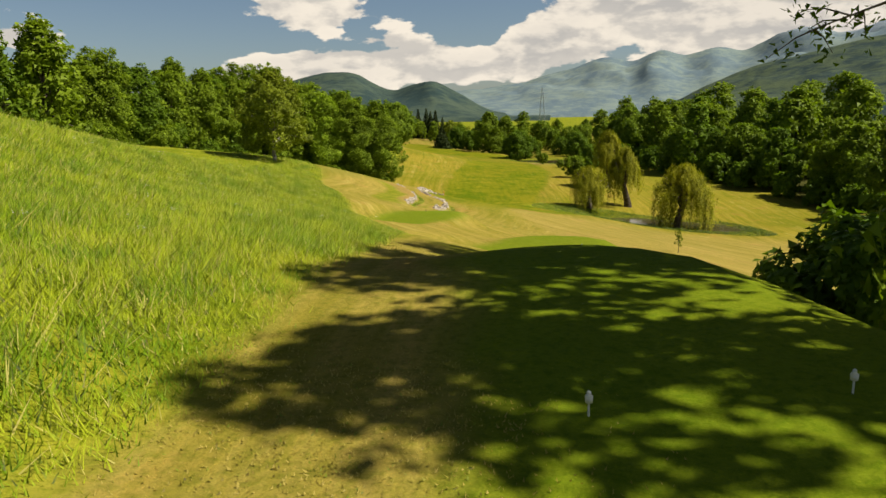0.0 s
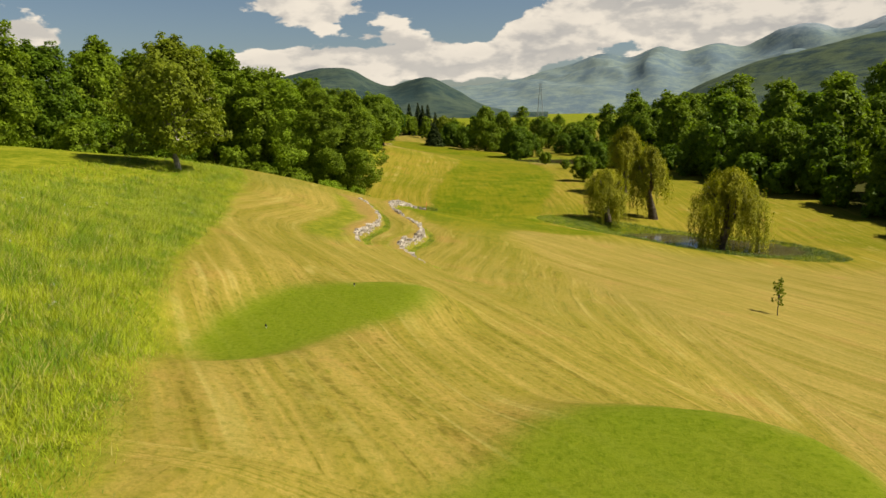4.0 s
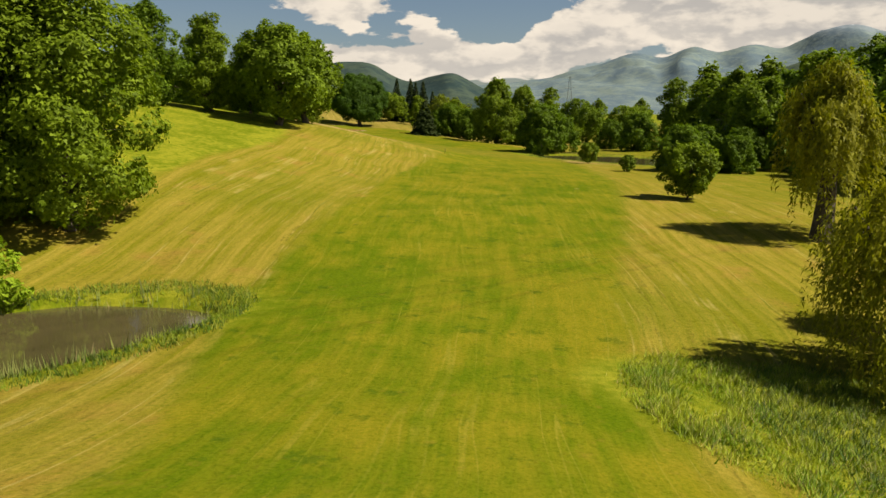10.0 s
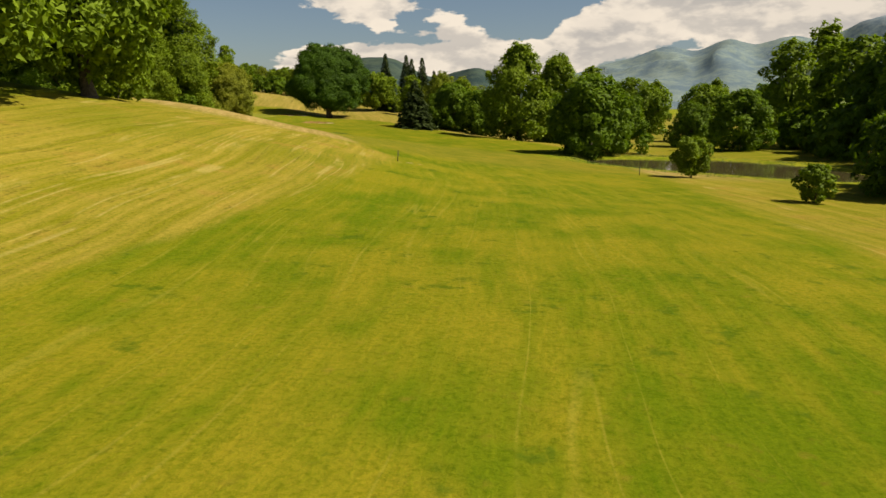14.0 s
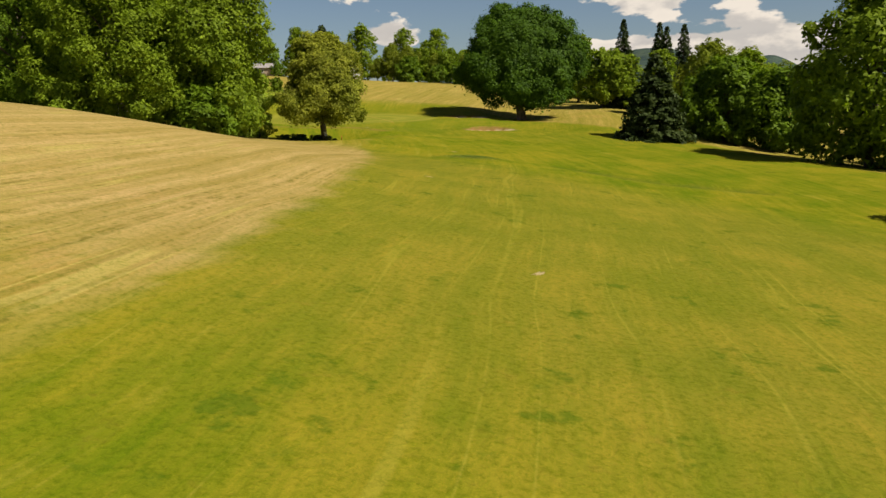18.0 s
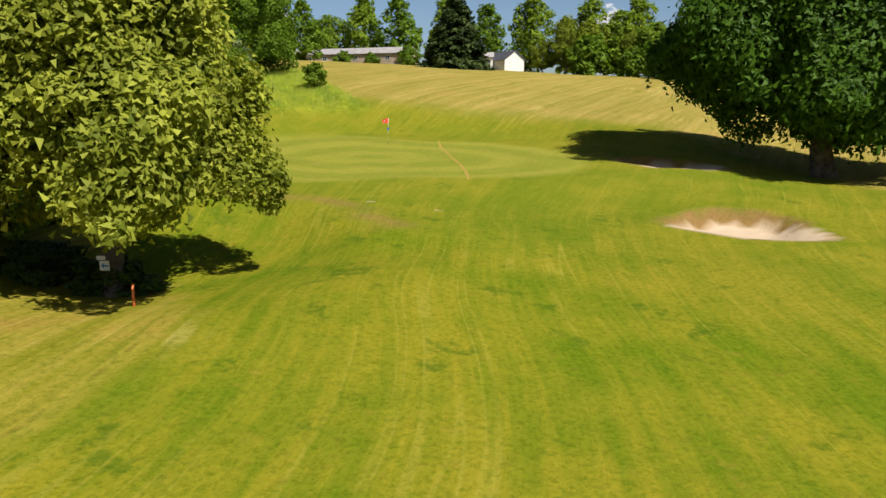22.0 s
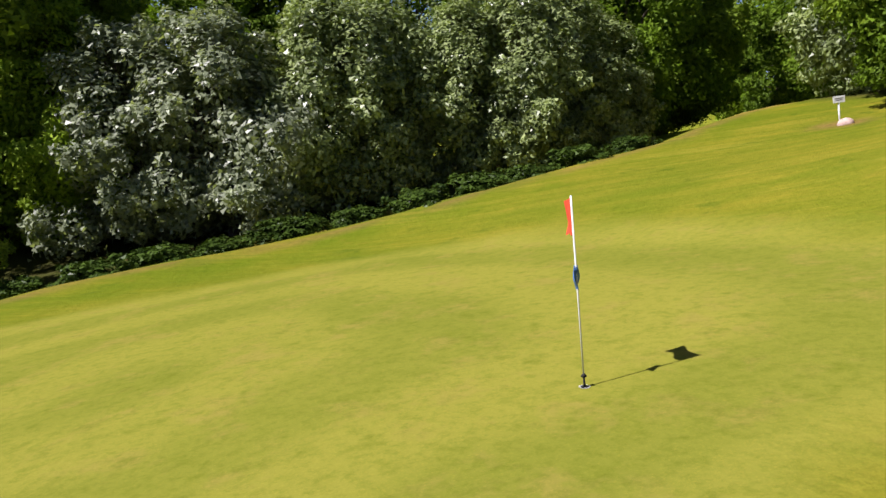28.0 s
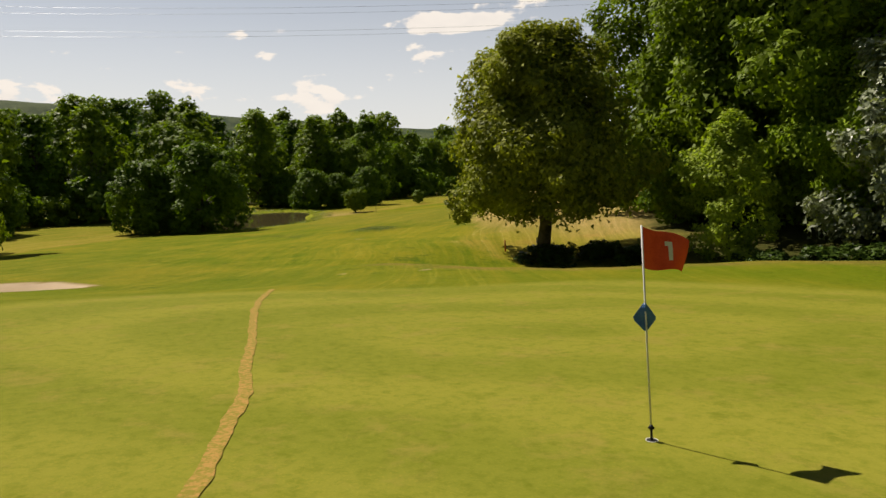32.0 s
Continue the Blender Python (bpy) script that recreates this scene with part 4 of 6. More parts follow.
GREYLEAF = broadleaf("whitebeam", "grey-green whitebeam with silvery leaves", 25, 10.5, 4.6, 0.3, LEAF_GREY, 0.20, 46, 0.85, shape="dome", group="whitebeams by the green")
YOUNG = broadleaf("young_alder", "young upright alder with bright leaves", 26, 7.2, 2.4, 0.1, LEAF_YOUNG, 0.15, 34, 0.85, shape="egg", trunk=0.09)
CHESTNUT = broadleaf("horse_chestnut", "horse chestnut with a drooping yellow-green crown over the rough", 27, 12.7, 5.75, 2.85, LEAF_CHESTNUT, 0.17, 76, 0.8, shape="skirt", trunk=0.36, ragged=0.14, sprays=3)
MAPLE = broadleaf("maple", "huge spreading maple with deep green foliage beside the bunkers", 28, 18, 10.0, 2.6, LEAF_MAPLE, 0.27, 90, 1.15, trunk=0.75, ragged=0.12)
SAPLING = broadleaf("sapling", "thin young sapling standing alone in the hay field", 29, 3.0, 0.6, 0.9, LEAF_BIRCH, 0.13, 12, 0.26, trunk=0.035)

# ---- single trees ----
plant(BIRCH, -27.5, 47.7, 1.0, 20)
plant(SAPLING, 24.5, 29.5)
plant(SAPLING, 25.6, 5.0, 1.15, 80)
plant(WILLOW, 43.6, 91.5, 1.0, 10)
plant(WILLOW, 29.7, 110.8, 0.72, 100)
plant(WILLOW_SLIM, 40.6, 118.7, 1.0, 200)
plant(WILLOW_SLIM, 40.5, 143, 1.08, 60)
plant(ROUND, 34.9, 164.5, 0.60, 30)
plant(SHRUB, 38.4, 214, 1.0, 10)
plant(SHRUB, 41.5, 194.3, 0.85, 50)
plant(ROUND, 35, 238.3, 0.42, 70)
plant(OAK_OLD, -23.5, 201.4, 1.0, 0)
plant(OAK_OLD, -22.2, 215.7, 0.95, 130)
plant(ALDER, 28.5, 278, 0.98, 0)
plant(ALDER, 33.5, 284, 0.8, 80)
plant(GREYLEAF, 77, 271, 1.1, 0, label="pale grey-green willow scrub beside the pond")
plant(THICKET, 70, 280, 1.0, 20)
plant(BIG, 17.3, 316, 1.12, 40)
plant(BIG, 26.0, 320, 0.98, 160, stretch=1.08)
plant(SPRUCE, -7.0, 327, 1.12, 0)
plant(ALDER, 1, 335, 0.85, 30)
plant(ALDER, 8, 333, 0.8, 200)
plant(BIRCH, -2.5, 349.7, 1.1, 10)
plant(BIRCH, 2.5, 354, 1.1, 110)
plant(ROUND, 73.6, 369, 1.15, 10)
plant(ROUND, 84, 338, 1.25, 90)
plant(CHESTNUT, -44.1, 304.6, 1.06, 0)
plant(MAPLE, -32.2, 345.8, 1.0, 38, narrow=0.62)
plant(YOUNG, -54.7, 304.6, 1.0, 0)
plant(ASH_FRESH, -60.0, 297.5, 0.72, 30, stretch=1.1, label="bright green ash in the gap of the wood behind the green")

# ---- woods ----
rng = np.random.default_rng(5)


def wood(places, kinds, spread=1.5, low=0.85, high=1.15, sink=0.1):
    for x, y in places:
        plant(kinds[rng.integers(len(kinds))], x + rng.normal(0, spread), y + rng.normal(0, spread), rng.uniform(low, high), rng.uniform(0, 360), sink)


# west of the first half of the hole
wood([(-20.8, 133), (-27.5, 130.5), (-35, 132), (-31, 136)], (ASH_FRESH, NEAR_WOOD[1]), 0.6, 1.12, 1.25)
wood([(-41, 136), (-48, 134.5), (-55, 132), (-61, 127), (-67, 118), (-71, 107), (-74, 96)], MID_WOOD, 0.8, 1.15, 1.3)
wood([(-43, 131), (-50, 129), (-57, 126), (-63, 120), (-68, 112), (-72, 102), (-74, 90)], MID_WOOD, 1.0, 1.0, 1.2)
wood([(-76, 78), (-78, 68), (-82, 58), (-88, 47), (-97, 36), (-106, 26), (-118, 14)], FAR_WOOD, 1.5, 1.1, 1.35)
wood([(-30, 141), (-40, 143), (-52, 141), (-64, 136), (-74, 126), (-82, 112), (-86, 96), (-90, 80), (-98, 62), (-110, 46)], FAR_WOOD, 2, 1.15, 1.3)
wood([(-24, 124), (-31, 124), (-38, 125), (-46, 123), (-54, 119), (-61, 110), (-66, 98), (-70, 84), (-73, 70)], (THICKET, THICKET_DARK), 1.2, 0.8, 1.2)
wood([(-20.5, 110.5), (-22.5, 105), (-24, 112), (-26, 118), (-19.5, 117)], (HAWTHORN,), 0.4, 0.7, 0.95)
wood([(glide((60, 111, 141, 169, 197, 216, 310), (92, 91, 86, 79, 75, 72, 72), 62 + 15 * k), 62 + 15 * k) for k in range(17)], (THICKET_FAR,), 1.5, 1.0, 1.5)
# above the middle of the hole
wood([(-36, 204), (-44, 198), (-52, 190), (-33, 222), (-40, 216), (-62, 180)], MID_WOOD, 1.5, 0.8, 1.0)
wood([(-27, 228), (-31, 232)], (THICKET,), 0.8, 0.7, 0.9)
wood([(-58, 150), (-66, 158), (-74, 150), (-70, 168), (-80, 162), (-64, 178), (-76, 178), (-86, 172), (-84, 186), (-72, 190), (-62, 196), (-56, 166)], FAR_WOOD, 1.5, 0.85, 1.1)
# east side of the valley
wood([(95, 100), (92, 128), (88, 150), (82, 174), (78, 194), (94, 116)], MID_WOOD, 1.5, 0.75, 1.0)
wood([(50, 219), (54, 224), (59, 219), (57, 230), (63, 226)], (ALDER,), 0.6, 0.5, 0.68)
wood([(96, 60), (98, 84), (94, 104), (96, 124), (89, 146), (88, 166), (92, 72), (100, 96), (97, 134), (93, 156), (94, 178)], FAR_WOOD, 2, 0.95, 1.2)
wood([(79, 186), (84, 206), (76, 226), (80, 250), (76, 270), (80, 292), (72, 312), (88, 196), (92, 216), (88, 238), (92, 260), (86, 282), (84, 304)], FAR_WOOD, 2.5, 1.1, 1.4)
wood([(102, 40), (108, 66), (104, 92), (112, 118), (106, 144), (114, 170), (108, 196), (116, 222), (104, 246), (110, 272), (100, 300), (108, 326), (98, 352), (120, 50), (124, 80), (120, 106), (126, 132), (122, 158), (128, 184), (124, 208), (128, 234), (122, 260), (120, 286), (118, 312)], FAR_WOOD, 5, 1.3, 1.6)
wood([(136, 60), (142, 100), (138, 140), (146, 180), (140, 220), (148, 262), (138, 300), (130, 340), (152, 80), (156, 120), (154, 160), (160, 200), (158, 240), (154, 282), (172, 100), (176, 150), (174, 210), (170, 260)], FAR_WOOD, 6, 1.5, 1.85)
wood([(70, 30), (82, 20), (96, 14), (74, 44), (90, 32), (110, 20), (126, 30), (66, 8), (80, -4), (100, -8)], FAR_WOOD, 3, 0.8, 1.05)
wood([(62, 330), (56, 350), (48, 368), (38, 380), (28, 388), (16, 392), (90, 372), (78, 392), (64, 404), (44, 412), (24, 416)], FAR_WOOD, 2, 0.75, 1.05)
wood([(24, 330), (34, 338), (42, 326), (52, 310), (60, 296)], (ALDER, ROUND), 1.5, 0.6, 0.9)
wood([(4, 344), (-4, 352), (8, 362), (-12, 362), (-20, 372), (0, 380), (-30, 384), (-14, 392)], FAR_WOOD, 1.5, 0.5, 0.75)
wood([(-21.9, 375), (-13.5, 381.5), (-8.4, 379.2)], (FIR,), 0.4, 0.70, 0.80)
wood([(-11.3, 385), (-17, 390)], (FIR,), 0.4, 0.80, 0.86)
plant(ROUND, -24.3, 369, 1.0, 20)
wood([(-47, 284), (-42.5, 282.5)], (THICKET_DARK,), 0.4, 0.7, 0.85)
# behind the putting green
wood([(-72, 303.5), (-76.5, 303), (-81, 304), (-85.5, 305), (-90, 304), (-95, 302)], (HAZEL,), 0.4, 0.85, 1.05)
wood([(-63.8, 300.5), (-66.8, 303)], (GREYLEAF,), 0.2, 1.0, 1.1)
wood([(-60, 291), (-68, 291), (-76, 292), (-84, 293), (-92, 294), (-102, 297), (-52, 286), (-50, 278), (-58, 281), (-66, 280)], NEAR_WOOD, 1.0, 0.85, 1.05)
wood([(-101, 299), (-107, 296), (-113, 291), (-116, 310), (-128, 303), (-134, 292)], (NEAR_WOOD[0], NEAR_WOOD[3]), 0.5, 1.0, 1.2)
wood([(-94, 325), (-96, 330), (-101, 338), (-99, 320), (-104, 326), (-110, 317), (-116, 322), (-98, 345)], (HAZEL, NEAR_WOOD[0], NEAR_WOOD[3]), 0.6, 0.95, 1.2)
wood([(-56, 294), (-51.5, 291), (-47, 288), (-54, 288)], (NEAR_WOOD[1], NEAR_WOOD[2]), 0.5, 1.15, 1.3)
wood([(-47.5, 291), (-46.5, 286), (-48.5, 281), (-53, 275)], (THICKET, THICKET_DARK), 0.5, 0.65, 0.9)
wood([(-110, 350), (-118, 338), (-124, 352), (-116, 326), (-146, 290), (-140, 281), (-138, 307)], FAR_WOOD, 1.5, 0.8, 1.0)
wood([(-91, 327), (-90.5, 335), (-94, 341), (-100, 349)], (THICKET_DARK,), 0.4, 0.55, 0.8)
wood([(-92.5, 326.5), (-93, 331.5), (-95, 336), (-97, 341)], (NEAR_WOOD[3], HAZEL), 0.4, 0.55, 0.75)
plant(WITHERED, -86.6, 332.6, 0.9, 0, stretch=0.7)
plant(WITHERED, -88.6, 333.2, 1.1, 70, stretch=0.75)
plant(WITHERED, -91, 334.2, 1.0, 30, stretch=0.8)
plant(SHRUB, -83, 344, 0.9, 0)
for k, (x, y) in enumerate(((-57, 306.6), (-59.6, 307.6), (-62.2, 308.6), (-64.8, 310), (-67.6, 311.2), (-70.4, 311.8), (-73.2, 312.2), (-76, 312.6), (-78.8, 313), (-81.8, 313.6), (-85, 314.2), (-47.6, 303.6), (-45.2, 304.8), (-50, 304))):
    plant(IVY, x, y, 0.95 + 0.45 * ((k * 7) % 5) / 5, 50 * k, stretch=0.62)
wood([(-119, 300), (-124, 296.5), (-114, 304.5)], (THICKET,), 0.3, 0.4, 0.5)
# round the farm
wood([(-142, 376), (-150, 384), (-158, 390), (-138, 384)], FAR_WOOD, 1.0, 0.6, 0.8)
plant(SPRUCE, -108, 396, 1.45, 0)
plant(SPRUCE, -111.5, 399, 1.3, 90)
wood([(-104, 419), (-96, 424), (-88, 420), (-80, 424), (-72, 420), (-64, 414), (-54, 412), (-44, 408), (-92, 436), (-76, 438), (-60, 430), (-100, 428), (-84, 430), (-68, 426), (-50, 420), (-36, 404), (-28, 400), (-110, 440), (-118, 446)], (FAR_WOOD[0], FAR_WOOD[1], FAR_WOOD[2], BIRCH), 1.5, 0.46, 0.64)
wood([(-90, 414), (-82, 415), (-74, 413), (-66, 408), (-58, 406), (-50, 403), (-42, 400), (-34, 396)], (THICKET_FAR,), 1.0, 0.8, 1.2)
wood([(-100, 421), (-92, 419), (-84, 421), (-76, 419), (-68, 416), (-60, 411), (-52, 408), (-44, 404), (-38, 400)], (ROUND, BIRCH), 1.0, 0.62, 0.9)
wood([(-150, 436), (-160, 432), (-172, 428), (-182, 424), (-192, 416), (-140, 446), (-128, 452), (-114, 452), (-100, 448), (-200, 404)], FAR_WOOD, 2, 0.9, 1.15)
wood([(-153, 407), (-146, 410.5), (-138, 414)], (THICKET_DARK,), 0.3, 0.5, 0.8)
# beside the first tee
for x, y, rise in ((14.4, -47.4, 1.16), (14.6, -41.4, 1.22), (15.6, -36.8, 1.3), (17.2, -32, 1.38), (24.5, -25.5, 1.2)):
    plant(ASH_THIN, x, y, 1.1, 40 * x, stretch=1.05 * rise)
wood([(40, -16), (44, 2), (24, -62)], MID_WOOD, 0.5, 0.6, 0.75)
wood([(15.6, -24.5), (16.6, -21)], (THICKET_DARK,), 0.2, 0.95, 1.1)


def hanging_branch():
    """A leafy bough reaching out over the tee."""
    rng = np.random.default_rng(61)
    root = tagged(new("bough"), "thin leafy bough hanging out over the first tee", "branch")
    verts, faces, parts = [], [], []
    spine = [Vector((14.5, -46.6, 20.0)), Vector((9.0, -46.0, 18.9)), Vector((5.2, -45.6, 17.9)), Vector((3.0, -45.3, 17.15)), Vector((1.9, -45.1, 16.75))]
    tube(verts, faces, spine, [0.10, 0.07, 0.04, 0.02, 0.006], 6)
    for k in range(26):
        f = 0.9 + 3.1 * (k + 0.5) / 26
        i = min(3, int(f))
        at = spine[i].lerp(spine[i + 1], f - i)
        end = at + Vector((rng.normal(-0.25, 0.3), rng.normal(0, 0.35), rng.normal(-0.12, 0.22)))
        tube(verts, faces, [at, at.lerp(end, 0.5) + Vector((0, 0, 0.05)), end], [0.012, 0.008, 0.003], 4)
        c = np.array([at.lerp(end, t) for t in rng.uniform(0.35, 1.05, 26)]) + rng.normal(0, 0.09, (26, 3))
        parts.append(leaves(rng, c, 0.055, rng.normal(0, 0.5, (26, 3)), 0.8, 1.7, 0.2))
    link_mesh("limb", verts, faces, BARK, root, smooth=True)
    tips = np.concatenate(parts)
    # darker leaf colour than the ashes', standing in for a backlit silhouette
    crown = new("foliage", fast_mesh("foliage", tips, np.arange(len(tips)).reshape(-1, 3), LEAF_DARK))
    crown.parent = root


hanging_branch()
retire(*FAR_WOOD, *MID_WOOD, *NEAR_WOOD, OAK_OLD, ALDER, BIG, THICKET, THICKET_DARK, BIRCH, ROUND, SHRUB, SPRUCE, FIR, WILLOW, WILLOW_SLIM, HAZEL, GREYLEAF, YOUNG, CHESTNUT, MAPLE, SAPLING, ASH_THIN, ASH_FRESH, HAWTHORN, THICKET_FAR, IVY, WITHERED)

# ---- small helpers for built things ----
def part(name, bm, mat, parent=None, label="", smooth=False):
    me = bpy.data.meshes.new(name)
    bm.to_mesh(me)
    bm.free()
    me.materials.append(mat)
    if smooth:
        me.polygons.foreach_set("use_smooth", [True] * len(me.polygons))
    ob = new(name, me)
    if parent is not None:
        ob.parent = parent
    if label:
        ob["label"] = label
    return ob


def block(bm, size, at=(0, 0, 0), bevel=0.0, turn=0.0):
    made = bmesh.ops.create_cube(bm, size=1.0, matrix=pose(*at, 0, 0, turn) @ Matrix.Diagonal((*size, 1)))["verts"]
    if bevel:
        edges = list({e for v in made for e in v.link_edges})
        bmesh.ops.bevel(bm, geom=edges, offset=bevel, segments=2, affect="EDGES", profile=0.6)


def rod(bm, a, b, r, r2=None, sides=12):
    a, b = Vector(a), Vector(b)
    turn = (b - a).to_track_quat("Z", "Y").to_matrix().to_4x4()
    bmesh.ops.create_cone(bm, cap_ends=True, segments=sides, radius1=r, radius2=r if r2 is None else r2, depth=(b - a).length,
                          matrix=Matrix.Translation((a + b) / 2) @ turn)


def field_stone():
    """Weathered limestone: each stone its own tone, with lichen and dark stains."""
    m, n = material("field stone")
    at = n("NewGeometry").outputs["Position"]
    own = n.math("FRACT", n.math("ADD", n("ObjectInfo").outputs["Random"], n("NewGeometry").outputs["Random Per Island"]))
    broad, grain = n.noise(at, 3.5, 5.0, 0.65), n.noise(at, 24.0, 4.0, 0.7)
    col = n.mix(own, (0.22, 0.185, 0.145), (0.45, 0.40, 0.33))
    col = n.mix(n.span(broad, 0.44, 0.66, 0.0, 0.6), col, (0.14, 0.12, 0.08))
    col = n.mix(n.span(n.noise(at, 7.0, 4.0, 0.6), 0.58, 0.70, 0.0, 0.7), col, (0.40, 0.37, 0.29))
    col = n.mix(n.span(grain, 0.55, 0.75, 0.0, 0.5), col, (0.16, 0.15, 0.07))
    finish(n, col, 0.92, n.math("ADD", broad, grain), 0.9, 0.04, 0.0, 0.2)
    return m


STONE = field_stone()
WHITE = plain("white paint", (0.66, 0.66, 0.64), (0.80, 0.80, 0.78), 4.0, 0.5, 0.15, 0.004)
RED = plain("red flag cloth", (0.62, 0.055, 0.022), (0.78, 0.09, 0.035), 5.0, 0.75, 0.3, 0.004)
BLUE = plain("blue cloth", (0.05, 0.14, 0.40), (0.09, 0.22, 0.55), 6.0, 0.7, 0.3, 0.004)
BLACK = plain("black rubber", (0.012, 0.012, 0.013), (0.03, 0.03, 0.03), 6.0, 0.6, 0.2, 0.003)
ORANGE = plain("orange paint", (0.62, 0.13, 0.03), (0.78, 0.20, 0.05), 5.0, 0.6, 0.2, 0.004)
TIMBER = plain("dark weathered timber", (0.04, 0.035, 0.025), (0.10, 0.085, 0.06), 5.0, 0.85, 0.5, 0.01)
PLASTER = plain("white render", (0.62, 0.59, 0.53), (0.78, 0.75, 0.69), 1.2, 0.9, 0.4, 0.01)
CLAD = plain("tan shed boarding", (0.34, 0.26, 0.19), (0.48, 0.38, 0.29), 0.8, 0.9, 0.4, 0.02)
TILE_GREY = plain("grey roof sheeting", (0.24, 0.22, 0.21), (0.38, 0.35, 0.33), 1.5, 0.85, 0.4, 0.02)
SLATE = plain("dark slate", (0.045, 0.045, 0.055), (0.10, 0.10, 0.115), 1.5, 0.6, 0.4, 0.02)
GLASS_DARK = plain("window glass", (0.02, 0.025, 0.03), (0.05, 0.055, 0.06), 1.0, 0.08, 0.0, 0.001)
STEEL = plain("galvanised steel", (0.22, 0.24, 0.27), (0.34, 0.36, 0.39), 2.0, 0.5, 0.1, 0.005, 0.6)
PINK_STONE = plain("pinkish stone", (0.50, 0.33, 0.27), (0.66, 0.50, 0.43), 6.0, 0.9, 0.5, 0.01)


# ---- flagstick on the green ----
def flagstick():
    base = Vector((-62.25, 335.03, ground_at(-62.25, 335.03)))
    root = tagged(new("flagstick"), "white flagstick with a red numbered flag on the green", "flagstick")
    root.location = base
    lean = Vector((0.055, 0.02, 1.0)).normalized()
    bm = bmesh.new()
    rod(bm, lean * -0.05, lean * 2.13, 0.0095)
    part("pole", bm, WHITE, root, "thin white pole", True)
    bm = bmesh.new()
    rod(bm, lean * 0.0, lean * 0.13, 0.012)
    rod(bm, lean * 0.13, lean * 0.165, 0.034, 0.010)
    rod(bm, lean * 0.115, lean * 0.13, 0.018, 0.036)
    part("ferrule", bm, BLACK, root, "black ball lifter at the foot of the pole", True)
    bm = bmesh.new()
    bmesh.ops.create_circle(bm, cap_ends=True, segments=28, radius=0.054, matrix=pose(0, 0, 0.006))
    part("cup", bm, BLACK, root, "dark hole")
    bm = bmesh.new()
    rings = [[bm.verts.new((r * math.cos(a), r * math.sin(a), z)) for a in [2 * math.pi * k / 28 for k in range(28)]] for r, z in ((0.054, 0.008), (0.062, 0.008))]
    for k in range(28):
        bm.faces.new((rings[0][k], rings[0][(k + 1) % 28], rings[1][(k + 1) % 28], rings[1][k]))
    part("cup_rim", bm, WHITE, root, "white rim of the hole")
    # cloth: hangs from its upper edge, folds running out from the pole
    way, side = Vector((-0.50, -0.866, 0)).normalized(), Vector((0.866, -0.50, 0)).normalized()

    def cloth(u, v):
        """u: out from the pole, v: down from the top, both 0 to 1."""
        fold = 0.07 * math.sin(4.6 * u + 1.6 * v) * u
        fall = (0.16 * u ** 1.5) * (1 - 0.55 * v) + 0.02 * math.sin(6 * u)
        return lean * (2.115 - 0.40 * v - fall) + way * (0.54 * u * (0.92 - 0.10 * v) + 0.01) + side * fold

    bm = bmesh.new()
    grid = [[[bm.verts.new(cloth(i / 22, j / 14) + side * s) for j in range(15)] for i in range(23)] for s in (-0.0025, 0.0025)]
    for s in (0, 1):
        for i in range(22):
            for j in range(14):
                q = (grid[s][i][j], grid[s][i + 1][j], grid[s][i + 1][j + 1], grid[s][i][j + 1])
                bm.faces.new(q if s else q[::-1])
    flag = part("flag", bm, RED, root, "red flag with a white figure one", True)
    # the printed figure lies on both faces of the cloth
    bm = bmesh.new()
    for s in (-0.0045, 0.0045):
        for strokes in (((0.60, 0.68), (0.26, 0.76)), ((0.54, 0.60), (0.26, 0.38))):
            (u0, u1), (v0, v1) = strokes
            cells = [[bm.verts.new(cloth(u0 + (u1 - u0) * i / 3, v0 + (v1 - v0) * j / 6) + side * s) for j in range(7)] for i in range(4)]
            for i in range(3):
                for j in range(6):
                    bm.faces.new((cells[i][j], cells[i + 1][j], cells[i + 1][j + 1], cells[i][j + 1]))
    part("flag_figure", bm, WHITE, flag, "white figure one")
    # a folded square of cloth, hung by one corner
    across = Vector((0.8, 0.6, 0)).normalized()
    deep = Vector((-0.6, 0.8, 0)).normalized()
    bm = bmesh.new()
    faces = []
    for s in (-1, 1):
        rows = []
        for j in range(9):
            f = j / 8
            w = 0.115 * (1 - abs(2 * f - 1.1) / 1.1) + 0.004
            rows.append([bm.verts.new(lean * (1.38 - 0.27 * f) + across * w * (2 * i / 6 - 0.85) + deep * (0.02 * math.sin(4 * f + 2.2 * i / 3) + s * 0.012 * math.sin(math.pi * f) * math.sin(math.pi * i / 6))) for i in range(7)])
        for j in range(8):
            for i in range(6):
                q = (rows[j][i], rows[j][i + 1], rows[j + 1][i + 1], rows[j + 1][i])
                bm.faces.new(q if s > 0 else q[::-1])
    part("pennant", bm, BLUE, root, "small blue folded pennant halfway up the pole")


flagstick()


